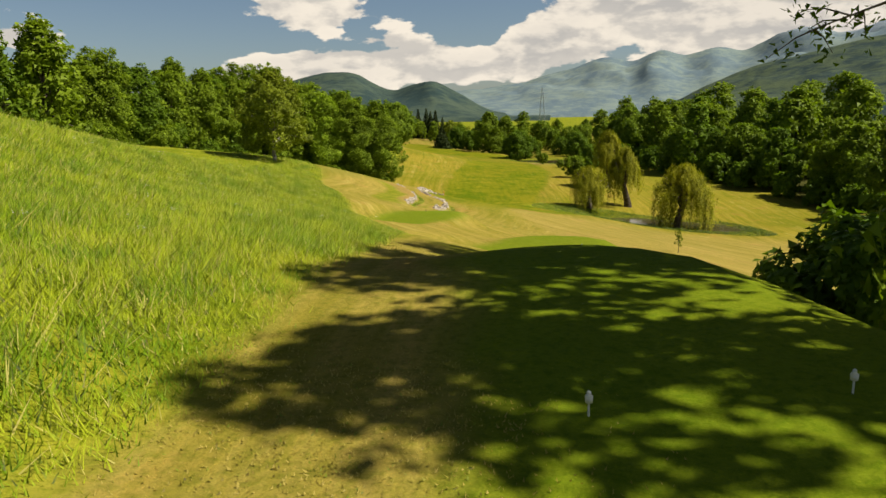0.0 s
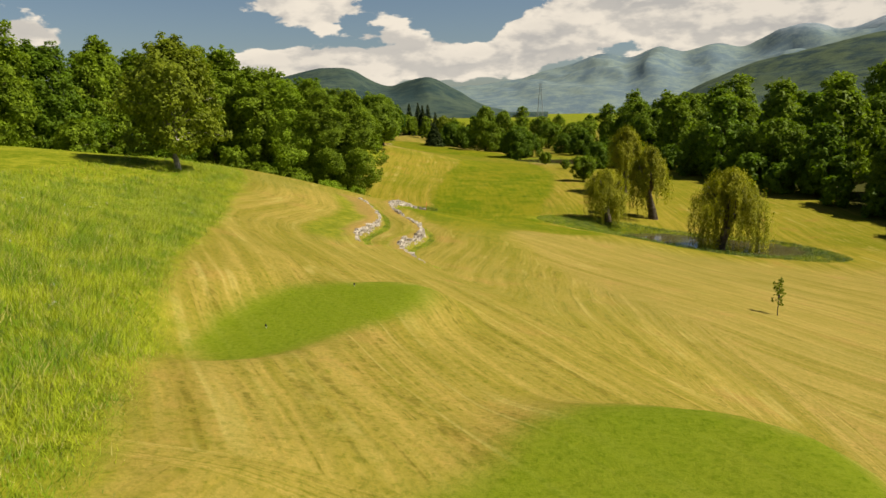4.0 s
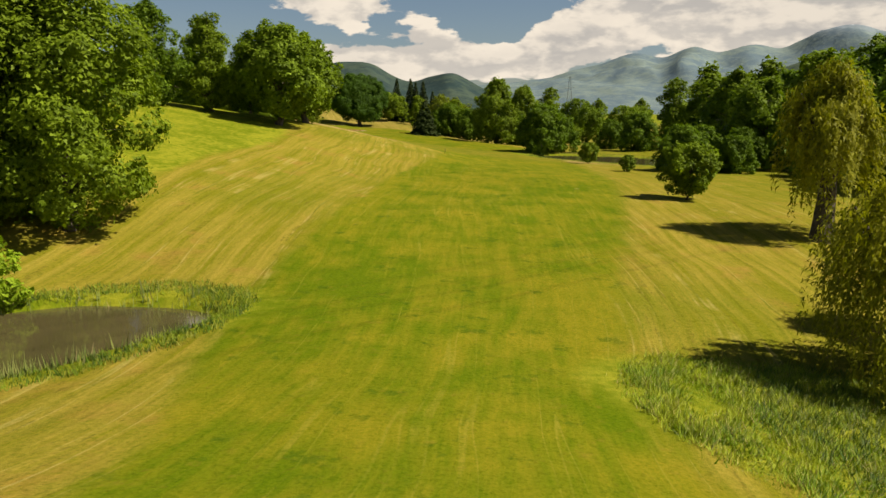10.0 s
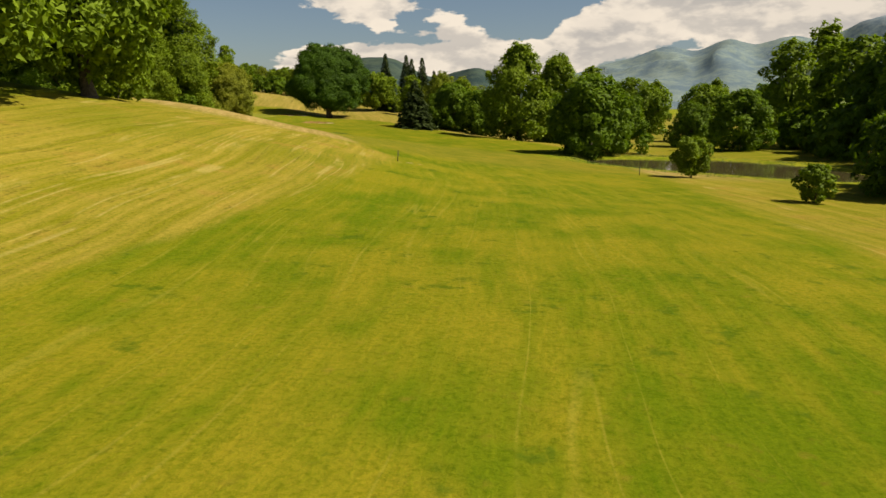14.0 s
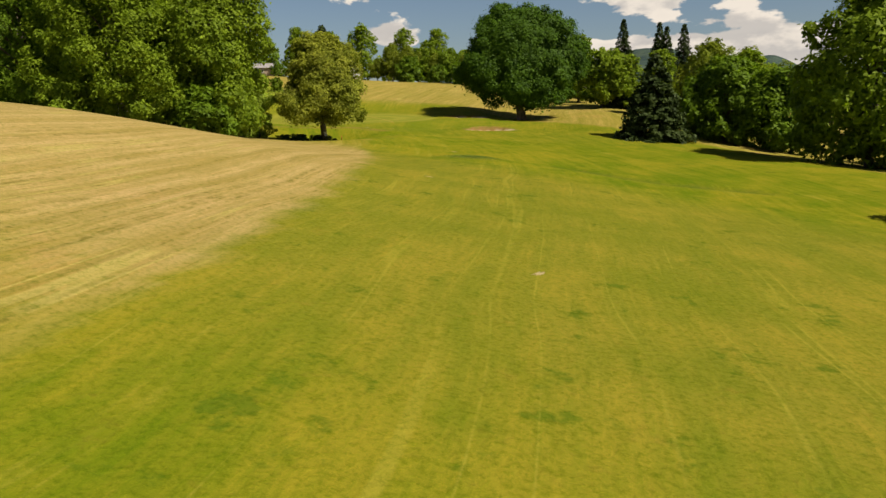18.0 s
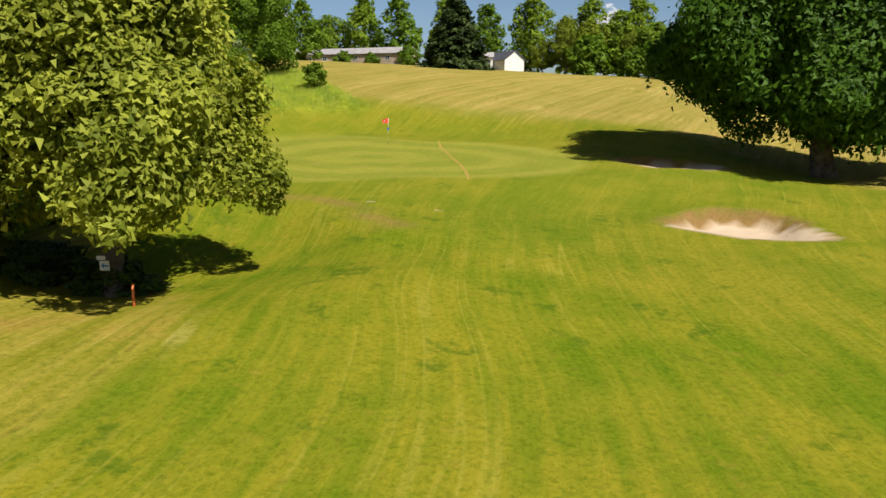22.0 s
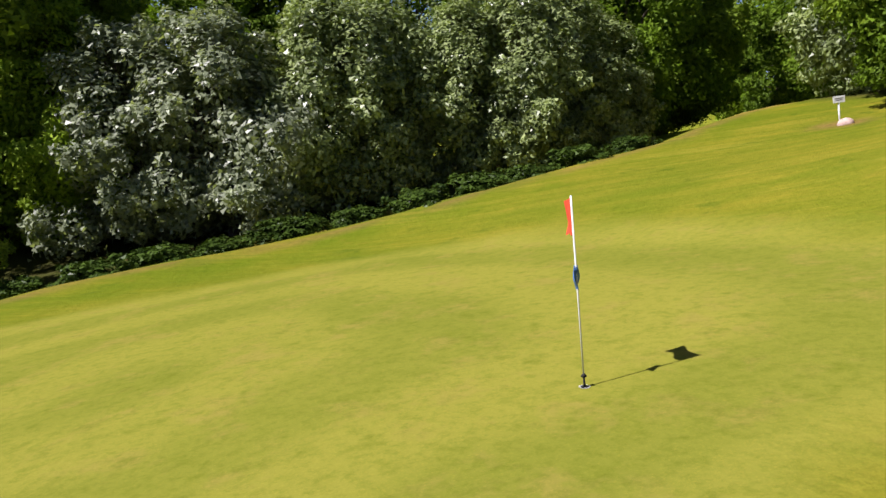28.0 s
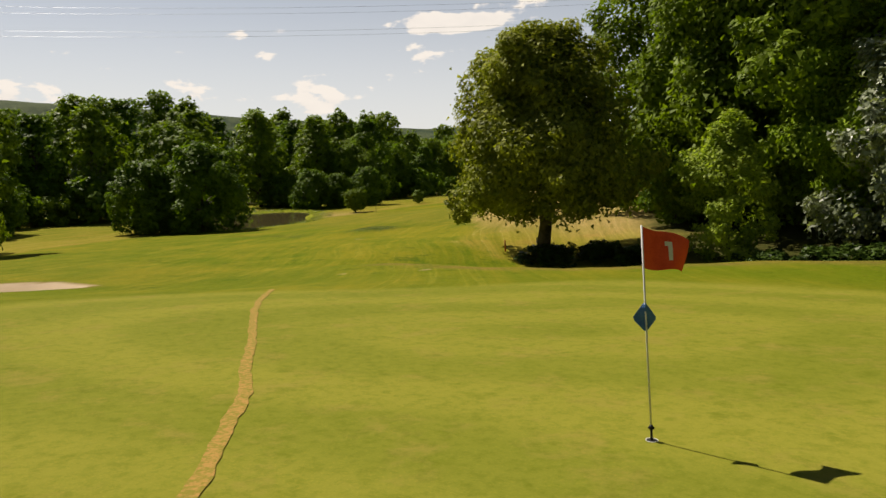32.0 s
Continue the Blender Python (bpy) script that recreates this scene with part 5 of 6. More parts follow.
# ---- sign by the path behind the green ----
def board_sign(x, y, turn, label):
    z = ground_at(x, y)
    root = tagged(new("path_sign"), label, "sign")
    root.matrix_basis = pose(x, y, z, 0, -4, turn)
    bm = bmesh.new()
    rod(bm, (0, 0, -0.2), (0, 0, 1.0), 0.035)
    part("post", bm, WHITE, root, "white post", True)
    bm = bmesh.new()
    block(bm, (0.50, 0.03, 0.28), (0, -0.04, 1.06), 0.006)
    part("board", bm, WHITE, root, "small white board")
    bm = bmesh.new()
    block(bm, (0.34, 0.004, 0.03), (0, -0.058, 1.10))
    block(bm, (0.26, 0.004, 0.03), (0, -0.058, 1.03))
    part("lettering", bm, TIMBER, root, "two grey bars of lettering")
    bm = bmesh.new()
    bmesh.ops.create_icosphere(bm, subdivisions=2, radius=0.34, matrix=pose(0.12, -0.25, 0.02) @ Matrix.Diagonal((1.1, 0.7, 0.75, 1)))
    for v in bm.verts:
        v.co *= 1 + 0.10 * noise.noise(v.co * 4)
    part("footing", bm, PINK_STONE, root, "pinkish stone at the foot", True)


board_sign(-87.4, 323.6, 150, "white board on a post beside a pink stone")


def paint_line(line, label):
    """A worn sprayed line on the mown grass, with ragged edges."""
    m, n = material("sprayed orange line")
    at = n("TexCoord").outputs["Object"]
    finish(n, n.mix(n.span(n.noise(at, 14.0, 4.0, 0.7), 0.40, 0.62), (0.185, 0.160, 0.020), (0.335, 0.195, 0.052)), 0.95, n.noise(at, 40.0), 0.4, 0.01, 0.0, 0.1)
    steps = np.linspace(0, len(line) - 1, 160)
    xs, ys = (glide(np.arange(len(line)), [p[i] for p in line], steps) for i in (0, 1))
    verts = []
    for x, y, dx, dy in zip(xs, ys, np.gradient(xs), np.gradient(ys)):
        ux, uy = dy / math.hypot(dx, dy), -dx / math.hypot(dx, dy)
        drift = 0.05 * noise.noise((x * 0.9, y * 0.9, 2.0))
        for s in (-1, 1):
            w = s * (0.088 + 0.045 * noise.noise((x * 3.1, y * 3.1, 5.0 * s))) + drift
            verts.append((x + ux * w, y + uy * w, ground_at(x + ux * w, y + uy * w) + 0.012))
    faces = [(i, i + 1, i + 3, i + 2) for i in range(0, len(verts) - 2, 2)]
    return tagged(link_mesh("paint_line", verts, faces, m), label, "painted line")


paint_line(PAINT, "faded orange line sprayed across the putting green")


def arrow_sign(x, y, turn, rise):
    """Two small boards on a tree trunk, the lower one with an arrow."""
    root = tagged(new("arrow_sign"), "white board with a dark arrow fixed to the chestnut trunk", "sign")
    root.matrix_basis = pose(x, y, ground_at(x, y) + rise, 0, 0, turn)
    bm = bmesh.new()
    block(bm, (0.34, 0.025, 0.34), (0, 0, 0), 0.008)
    part("board", bm, WHITE, root, "white square board")
    bm = bmesh.new()
    block(bm, (0.15, 0.006, 0.06), (0.05, -0.016, 0))
    tip = [bm.verts.new((px, py, pz)) for py in (-0.013, -0.019) for px, pz in ((-0.12, 0), (-0.02, 0.09), (-0.02, -0.09))]
    for f in ((0, 1, 2), (5, 4, 3), (0, 3, 4, 1), (1, 4, 5, 2), (2, 5, 3, 0)):
        bm.faces.new([tip[i] for i in f])
    part("arrow", bm, BLUE, root, "dark arrow pointing sideways")
    bm = bmesh.new()
    block(bm, (0.30, 0.02, 0.14), (-0.10, -0.004, 0.27), 0.005)
    part("small_board", bm, WHITE, root, "small tilted grey board")


def dead_branch():
    """A bleached forked bough caught in the thicket."""
    verts, faces = [], []
    a = Vector((-89.8, 330.3, ground_at(-89.8, 330.3) + 0.2))
    tube(verts, faces, [a, Vector((-89.3, 329.9, 6.4)), Vector((-88.2, 329.5, 7.2)), Vector((-87.3, 329.2, 7.25))], [0.07, 0.055, 0.04, 0.012], 7)
    for end in ((-88.0, 329.9, 7.75), (-87.9, 328.9, 6.9), (-88.9, 329.0, 7.3)):
        tube(verts, faces, [Vector((-88.9, 329.75, 6.75)), Vector((-88.9, 329.75, 6.75)).lerp(Vector(end), 0.6) + Vector((0, 0, 0.05)), Vector(end)], [0.035, 0.024, 0.006], 5)
    return tagged(link_mesh("dead_branch", verts, faces, BARK_PALE, smooth=True), "bleached dead branch sticking out of the thicket", "branch")


dead_branch()


def fallen_bough():
    """A bleached bough that leans out of the wood over the hay field."""
    verts, faces = [], []
    z = ground_at(-47.5, 277.0)
    tube(verts, faces, [Vector((-51.5, 279.5, z + 3.4)), Vector((-50.0, 278.4, z + 2.5)), Vector((-48.6, 277.4, z + 1.0)), Vector((-47.6, 276.7, z - 0.1))], [0.05, 0.09, 0.12, 0.14], 8)
    for a, b in (((-50.0, 278.4, 2.5), (-48.4, 277.9, 3.1)), ((-49.3, 277.9, 1.7), (-47.9, 276.0, 2.2)), ((-48.6, 277.4, 1.0), (-50.4, 275.8, 1.5))):
        a, b = Vector((a[0], a[1], z + a[2])), Vector((b[0], b[1], z + b[2]))
        tube(verts, faces, [a, a.lerp(b, 0.5) + Vector((0, 0, 0.12)), b], [0.045, 0.03, 0.008], 6)
    return tagged(link_mesh("fallen_bough", verts, faces, BARK_PALE, smooth=True), "bleached fallen bough leaning out of the wood", "branch")


fallen_bough()


# ---- posts, stakes and tee markers ----
def stake(name, x, y, tall, r, mat, label, lean=0.0, group=""):
    z = ground_at(x, y)
    bm = bmesh.new()
    rod(bm, (0, 0, -0.2), (0, 0, tall), r, r * 0.85, 10)
    rod(bm, (0, 0, tall), (0, 0, tall + 0.03), r * 0.85, r * 0.3, 10)
    ob = part(name, bm, mat, smooth=True)
    ob.matrix_basis = pose(x, y, z, 0, lean, 0)
    return tagged(ob, label, "post", group)


arrow_sign(-43.65, 304.15, 40, 1.15)
stake("marker_stake", -3.9, 80.4, 1.15, 0.035, ORANGE, "orange painted wooden stake beside the end of the stone wall", 3)
stake("distance_post", 4.14, 219.1, 0.95, 0.045, TIMBER, "dark wooden post at the edge of the fairway", 4)
stake("distance_post", 29.3, 238.6, 0.9, 0.045, TIMBER, "dark wooden post above the pond", 0)
stake("marker_stake", -41.1, 303.9, 0.7, 0.05, ORANGE, "short orange stake under the chestnut tree", 2)


def bare_patch(x, y, a, b, turn):
    """A scrape of bare pale earth in the grass."""
    bm = bmesh.new()
    c, s = math.cos(radians(turn)), math.sin(radians(turn))
    ring = []
    for k in range(36):
        t = 2 * math.pi * k / 36
        f = 0.62 + 0.5 * noise.noise((math.cos(t) * 3.1 + x, math.sin(t) * 3.1, 0.0)) + 0.2 * noise.noise((math.cos(t) * 9 + x, math.sin(t) * 9, 4.0))
        u, v = a * f * math.cos(t), b * f * math.sin(t)
        px, py = x + u * c - v * s, y + u * s + v * c
        ring.append(bm.verts.new((px, py, ground_at(px, py) + 0.004)))
    mid = bm.verts.new((x, y, ground_at(x, y) + 0.02))
    for k in range(36):
        bm.faces.new((ring[k], ring[(k + 1) % 36], mid))
    return tagged(part("bare_patch", bm, EARTH, smooth=True), "scrape of bare pale earth in the mown grass", "bare earth", "bare patches")


EARTH = plain("bare earth", (0.22, 0.18, 0.05), (0.40, 0.31, 0.15), 5.0, 0.95, 0.6, 0.02)
for spec in ((5.1, 220.2, 0.75, 0.3, 60), (-22.6, 297.8, 0.5, 0.35, 10), (22.7, 170, 0.7, 0.2, 20), (4.4, 218.4, 0.35, 0.2, 0), (-10.5, 268.0, 0.4, 0.25, 30), (2.5, 250.5, 0.5, 0.2, 80), (-43.2, 320.3, 0.35, 0.2, 30), (-46.6, 318.9, 0.4, 0.25, 60), (5.9, 221.0, 0.4, 0.2, 50), (3.4, 221.6, 0.3, 0.2, 10)):
    bare_patch(*spec)


def tee_marker(x, y, mat, label, tall=0.14, size=0.045, group="tee markers"):
    root = tagged(new("tee_marker"), label, "tee marker", group)
    root.location = (x, y, ground_at(x, y) + 0.02)
    bm = bmesh.new()
    rod(bm, (0, 0, -0.15), (0, 0, tall), 0.012)
    part("spike", bm, WHITE, root)
    bm = bmesh.new()
    rod(bm, (0, 0, tall), (0, 0, tall + 1.6 * size), size * 0.9, size, 16)
    rod(bm, (0, 0, tall + 1.6 * size), (0, 0, tall + 2.1 * size), size, size * 0.5, 16)
    bmesh.ops.create_uvsphere(bm, u_segments=14, v_segments=8, radius=size * 0.55, matrix=pose(0, 0, tall + 2.4 * size))
    part("head", bm, mat, root, "", True)


for x, y in ((-1.0, -46.9), (2.1, -46.4)):
    tee_marker(x, y, WHITE, "white plastic tee marker on a spike in the shaded tee")
for x, y in ((0.38, -14.9), (5.4, -11.6)):
    tee_marker(x, y, BLUE, "blue tee marker on the second tee", 0.03, 0.032)
for x, y in ((-6.9, 0.0), (-4.6, 5.6)):
    tee_marker(x, y, BLACK, "dark tee marker on the small front tee", 0.03, 0.032)


# ---- dry stone walls beside the path ----
def rocks(count, seed):
    rng = np.random.default_rng(seed)
    made = []
    for _ in range(count):
        bm = bmesh.new()
        for _ in range(15):
            way = Vector(rng.normal(0, 1, 3)).normalized()
            bm.verts.new([max(-0.36, min(0.36, 0.56 * c)) * rng.uniform(0.9, 1.12) for c in way])
        hull = bmesh.ops.convex_hull(bm, input=bm.verts)
        bmesh.ops.delete(bm, geom=[v for v in hull["geom_interior"] if isinstance(v, bmesh.types.BMVert)], context="VERTS")
        me = bpy.data.meshes.new("stone")
        bm.to_mesh(me)
        bm.free()
        me.materials.append(STONE)
        made.append(me)
    return made


ROCKS = rocks(16, 4)


def stone_wall(line, label, seed, high):
    """Uneven courses of rough stones against the bank, up to that height."""
    rng = np.random.default_rng(seed)
    root = tagged(new("stone_wall"), label, "wall")
    px, py = [p[0] for p in line], [p[1] for p in line]
    length = np.concatenate([[0], np.cumsum(np.hypot(np.diff(px), np.diff(py)))])
    count, rest = 0, bmesh.new()
    for course in range(4):
        s, turn = rng.uniform(0, 0.3), 90.0
        while s < length[-1]:
            x, y = np.interp(s, length, px), np.interp(s, length, py)
            x2, y2 = np.interp(s + 0.4, length, px), np.interp(s + 0.4, length, py)
            turn = math.degrees(math.atan2(y2 - y, x2 - x)) if s + 0.4 < length[-1] else turn
            foot = ground_at(x + 0.55 * math.sin(radians(turn)), y - 0.55 * math.cos(radians(turn)))
            tall = high * (0.9 + 0.35 * noise.noise((s * 0.25, seed, 0.0))) * min(1, 0.5 + s / 4) * min(1, 0.5 + (length[-1] - s) / 4)
            wide, h = rng.choice((0.26, 0.36, 0.48, 0.70)) * rng.uniform(0.8, 1.2), tall / 4 * rng.uniform(0.8, 1.6)
            back = 0.07 * course
            at = pose(x - back * math.sin(radians(turn)) + rng.normal(0, 0.04), y + back * math.cos(radians(turn)) + rng.normal(0, 0.04), foot - 0.05 + tall * (course + 0.5) / 4 + rng.normal(0, 0.03),
                      rng.uniform(-8, 8), rng.uniform(-9, 9), turn + rng.uniform(-10, 10)) @ Matrix.Diagonal((wide * 1.32, 0.62, h * 1.42, 1))
            rock = ROCKS[rng.integers(len(ROCKS))]
            if s < 30 and count < 296:
                ob = new("stone", rock)
                ob.parent = root
                ob.matrix_basis = at
                count += 1
            else:
                start = len(rest.verts)
                rest.from_mesh(rock)
                rest.verts.ensure_lookup_table()
                for v in rest.verts[start:]:
                    v.co = at @ v.co
            s += wide * 0.97
    far = part("stonework", rest, STONE, root)
    far["kind"] = "stuff"
    return root


# ---- farm on the skyline ----
def gable_house(x, y, turn, long, wide, eave, rise, wall_mat, roof_mat, name, label, windows=(), drop=0.4, ground=None):
    root = tagged(new(name), label, "building")
    z = ground_at(x, y) if ground is None else ground
    root.matrix_basis = pose(x, y, z, 0, 0, turn)
    bm = bmesh.new()
    a, b = long / 2, wide / 2
    pts = [(-b, -drop), (b, -drop), (b, eave), (0, eave + rise), (-b, eave)]
    ends = [[bm.verts.new((e * a, u, v)) for u, v in pts] for e in (-1, 1)]
    bm.faces.new(ends[0][::-1])
    bm.faces.new(ends[1])
    for k in range(5):
        bm.faces.new((ends[0][k], ends[0][(k + 1) % 5], ends[1][(k + 1) % 5], ends[1][k]))
    part("wall", bm, wall_mat, root)
    for s in (-1, 1):
        bm = bmesh.new()
        over, thick = 0.35, 0.14
        p0, p1 = Vector((0, 0, eave + rise)), Vector((0, s * (b + over), eave - over * rise / b))
        up = Vector((0, s * rise, b)).normalized() * thick
        quad = [bm.verts.new(Vector((e * (a + 0.3), 0, 0)) + p + off + Vector((0, 0, 0.02))) for off in (Vector(), up) for e in (-1, 1) for p in (p0, p1)]
        for f in ((0, 1, 3, 2), (4, 6, 7, 5), (0, 4, 5, 1), (2, 3, 7, 6), (0, 2, 6, 4), (1, 5, 7, 3)):
            bm.faces.new([quad[i] for i in f])
        part("roof", bm, roof_mat, root)
    for face, along, low, w, h in windows:
        bm = bmesh.new()
        place = {"south": (along, -b - 0.02, low + h / 2), "north": (along, b + 0.02, low + h / 2), "east": (a + 0.02, along, low + h / 2), "west": (-a - 0.02, along, low + h / 2)}[face]
        size = (w, 0.06, h) if face in ("south", "north") else (0.06, w, h)
        block(bm, size, place)
        pane = part("window", bm, GLASS_DARK, root)
        bm = bmesh.new()
        rim = 0.07
        for du, dv, lu, lv in ((0, h / 2, w + rim, rim), (0, -h / 2, w + rim, rim), (w / 2, 0, rim, h), (-w / 2, 0, rim, h), (0, 0, rim * 0.7, h)):
            if face in ("south", "north"):
                block(bm, (lu, 0.09, lv), (place[0] + du, place[1], place[2] + dv))
            else:
                block(bm, (0.09, lu, lv), (place[0], place[1] + du, place[2] + dv))
        part("window_frame", bm, WHITE, pane)
    return root


gable_house(-160.3, 410.5, 20, 42, 8, 2.6, 1.5, CLAD, TILE_GREY, "farm_shed", "long low shed with tan walls and grey roof", tuple(("south", -17 + 4.2 * k, 1.2, 1.2, 0.9) for k in range(9)), 1.5, 12.7)
gable_house(-125.9, 434.2, 160, 8.5, 5.4, 3.0, 1.9, PLASTER, SLATE, "farmhouse", "small white house with a dark slate roof and blank gable", (("north", 1.0, 1.0, 0.9, 1.1),), 2.5, 11.0)
gable_house(-131.3, 430.5, 38, 7.5, 5.0, 2.7, 1.1, PLASTER, TILE_GREY, "farm_annex", "low white outbuilding with a row of windows", tuple(("south", -1.4 + 1.3 * k, 1.1, 1.0, 1.0) for k in range(3)), 2.5, 11.9)
gable_house(126, 366, 60, 16, 9, 9.5, 3.0, PLASTER, SLATE, "tall_house", "tall pale stone house among the trees", tuple((f, -3 + 3 * k, 2 + 3.4 * j, 1.1, 1.7) for f in ("south", "west") for k in range(3) for j in range(2)), 3, -4.0)


def parked_car(x, y, turn):
    """A car parked by the farm, small in the distance."""
    root = tagged(new("car"), "white car parked on the grass by the farm", "car")
    root.matrix_basis = pose(x, y, ground_at(x, y) + 0.05, 0, 0, turn)
    bm = bmesh.new()
    block(bm, (4.1, 1.7, 0.62), (0, 0, 0.60), 0.12)
    block(bm, (2.2, 1.5, 0.52), (-0.2, 0, 1.14), 0.18)
    part("body", bm, WHITE, root)
    bm = bmesh.new()
    block(bm, (1.9, 1.54, 0.34), (-0.2, 0, 1.14), 0.06)
    part("window", bm, GLASS_DARK, root)
    for wx in (-1.25, 1.3):
        for wy in (-0.78, 0.78):
            bm = bmesh.new()
            rod(bm, (wx, wy - 0.1, 0.31), (wx, wy + 0.1, 0.31), 0.31, sides=18)
            part("wheel", bm, BLACK, root)


parked_car(-118.5, 408.5, 30)


# ---- pylons and wires ----
def pylon(x, y, z, tall, wide, label):
    root = tagged(new("pylon"), label, "pylon", "pylons")
    root.location = (x, y, z)
    legs = [(-1, -1), (1, -1), (1, 1), (-1, 1)]
    at = lambda c, f: Vector((c[0] * wide * (1 - 0.82 * f), c[1] * wide * (1 - 0.82 * f), tall * f))
    for c in legs:
        bm = bmesh.new()
        rod(bm, at(c, 0), at(c, 1), tall * 0.0045, tall * 0.0025, 6)
        part("leg", bm, STEEL, root)
    for k in range(9):
        f, g = k / 9, (k + 1) / 9
        for i in range(4):
            bm = bmesh.new()
            rod(bm, at(legs[i], f), at(legs[(i + 1) % 4], g), tall * 0.0018, sides=5)
            part("brace", bm, STEEL, root)
    for f, reach in ((0.74, 0.13 * tall), (0.86, 0.10 * tall), (0.97, 0.07 * tall)):
        bm = bmesh.new()
        rod(bm, (-reach, 0, tall * f), (reach, 0, tall * f), 0.16, sides=6)
        part("crossarm", bm, STEEL, root)


pylon(-69.5, 203, 8.8, 25, 1.7, "tall grey lattice pylon on the wooded hill")
pylon(150, 1150, -8, 62, 5.0, "tall grey lattice pylon down the valley")


def wire(a, b, sag, r=0.035):
    a, b = Vector(a), Vector(b)
    verts, faces = [], []
    tube(verts, faces, [a.lerp(b, k / 14) - Vector((0, 0, sag * 4 * (k / 14) * (1 - k / 14))) for k in range(15)], [r] * 15, 4)
    return tagged(link_mesh("power_line", verts, faces, STEEL), "thin overhead power line crossing the sky", "power line", "overhead lines")


for k, (h, off) in enumerate(((56, 0), (54.5, 3), (48.5, 0), (47.2, 3), (63, 1))):
    wire((290 + off, 330, h + 6), (-40 + off, 30, h + 10), 8)

stone_wall(LOWER_WALL, "rough grey dry stone wall along the mown path", 8, 1.12)
stone_wall(UPPER_WALL, "rough grey dry stone wall holding up the grassy bank", 9, 0.9)
for k, (x, y, s) in enumerate(((-4.6, 79.6, 0.8), (-5.4, 79.0, 0.7), (-4.1, 80.0, 0.45))):
    ob = new("boulder", ROCKS[k])
    ob.matrix_basis = pose(x, y, ground_at(x, y) + 0.15, 10, 5, 40 * k) @ Matrix.Diagonal((s * 1.3, s, s, 1))
    tagged(ob, "pale grey boulder at the end of the stone wall", "boulder", "boulders")

# ---- grass that stands up ----
def blade_material(name, low, high, tip):
    m, n = material(name)
    per = n("NewGeometry").outputs["Random Per Island"]
    at = n("TexCoord").outputs["Object"]
    col = n.mix(n.math("ADD", n.math("MULTIPLY", per, 0.3), n.math("MULTIPLY", n.span(n.noise(at, 0.55, 5.0, 0.7), 0.41, 0.59), 0.7)), low, high)
    col = n.mix(n.span(per, 0.88, 0.92), col, tip)
    col = n.mix(1.0, col, (0.70, 0.70, 0.66), "MULTIPLY")
    face = n("NewGeometry").outputs["Normal"]
    sward = n("VectorMath", i0=n.vector("ADD", n.vector("MULTIPLY", face, (0.55, 0.55, 0.55)), (0.0, 0.0, 0.8)))
    sward.operation = "NORMALIZE"
    skin = n("BsdfPrincipled", Roughness=0.6, Base_Color=col, Normal=sward.outputs[0])
    n.put(skin, "Specular IOR Level", 0.25)
    thin = n("BsdfTranslucent", Color=col)
    n("OutputMaterial", Surface=n("MixShader", i0=0.3, i1=skin.outputs[0], i2=thin.outputs[0]).outputs[0])
    return m


MEADOW = blade_material("meadow grass", (0.180, 0.330, 0.006), (0.530, 0.600, 0.028), (0.62, 0.56, 0.16))
ROUGH = blade_material("rough grass", (0.065, 0.150, 0.006), (0.290, 0.370, 0.018), (0.38, 0.40, 0.06))
REED = blade_material("reeds", (0.13, 0.20, 0.03), (0.34, 0.38, 0.10), (0.40, 0.32, 0.14))
STRAW = blade_material("cut straw", (0.34, 0.29, 0.04), (0.56, 0.44, 0.11), (0.26, 0.32, 0.03))


def blades(name, label, x, y, tall, wide, mat, seed, per=5, spread=0.16, lean=0.55):
    """Tufts of bent blades at the places."""
    rng = np.random.default_rng(seed)
    x, y = np.repeat(x, per) + rng.normal(0, spread, len(x) * per), np.repeat(y, per) + rng.normal(0, spread, len(y) * per)
    z = height(x, y) - 0.03
    k = len(x)
    h = np.repeat(tall, per) * rng.uniform(0.55, 1.2, k)
    a, b = rng.uniform(0, 2 * np.pi, k), rng.uniform(0, 2 * np.pi, k)
    off = h * rng.uniform(0.1, lean, k)
    foot = np.stack([x, y, z], 1)
    side = np.stack([np.cos(a), np.sin(a), 0 * a], 1) * (np.repeat(wide, per) * rng.uniform(0.6, 1.3, k))[:, None]
    top = foot + np.stack([off * np.cos(b), off * np.sin(b), h], 1)
    verts = np.stack([foot + side * 1.5, top, foot - side * 1.5], 1).reshape(-1, 3)
    ob = new(name, fast_mesh(name, verts, np.arange(len(verts)).reshape(-1, 3), mat))
    return tagged(ob, label, "grass", kind="stuff")


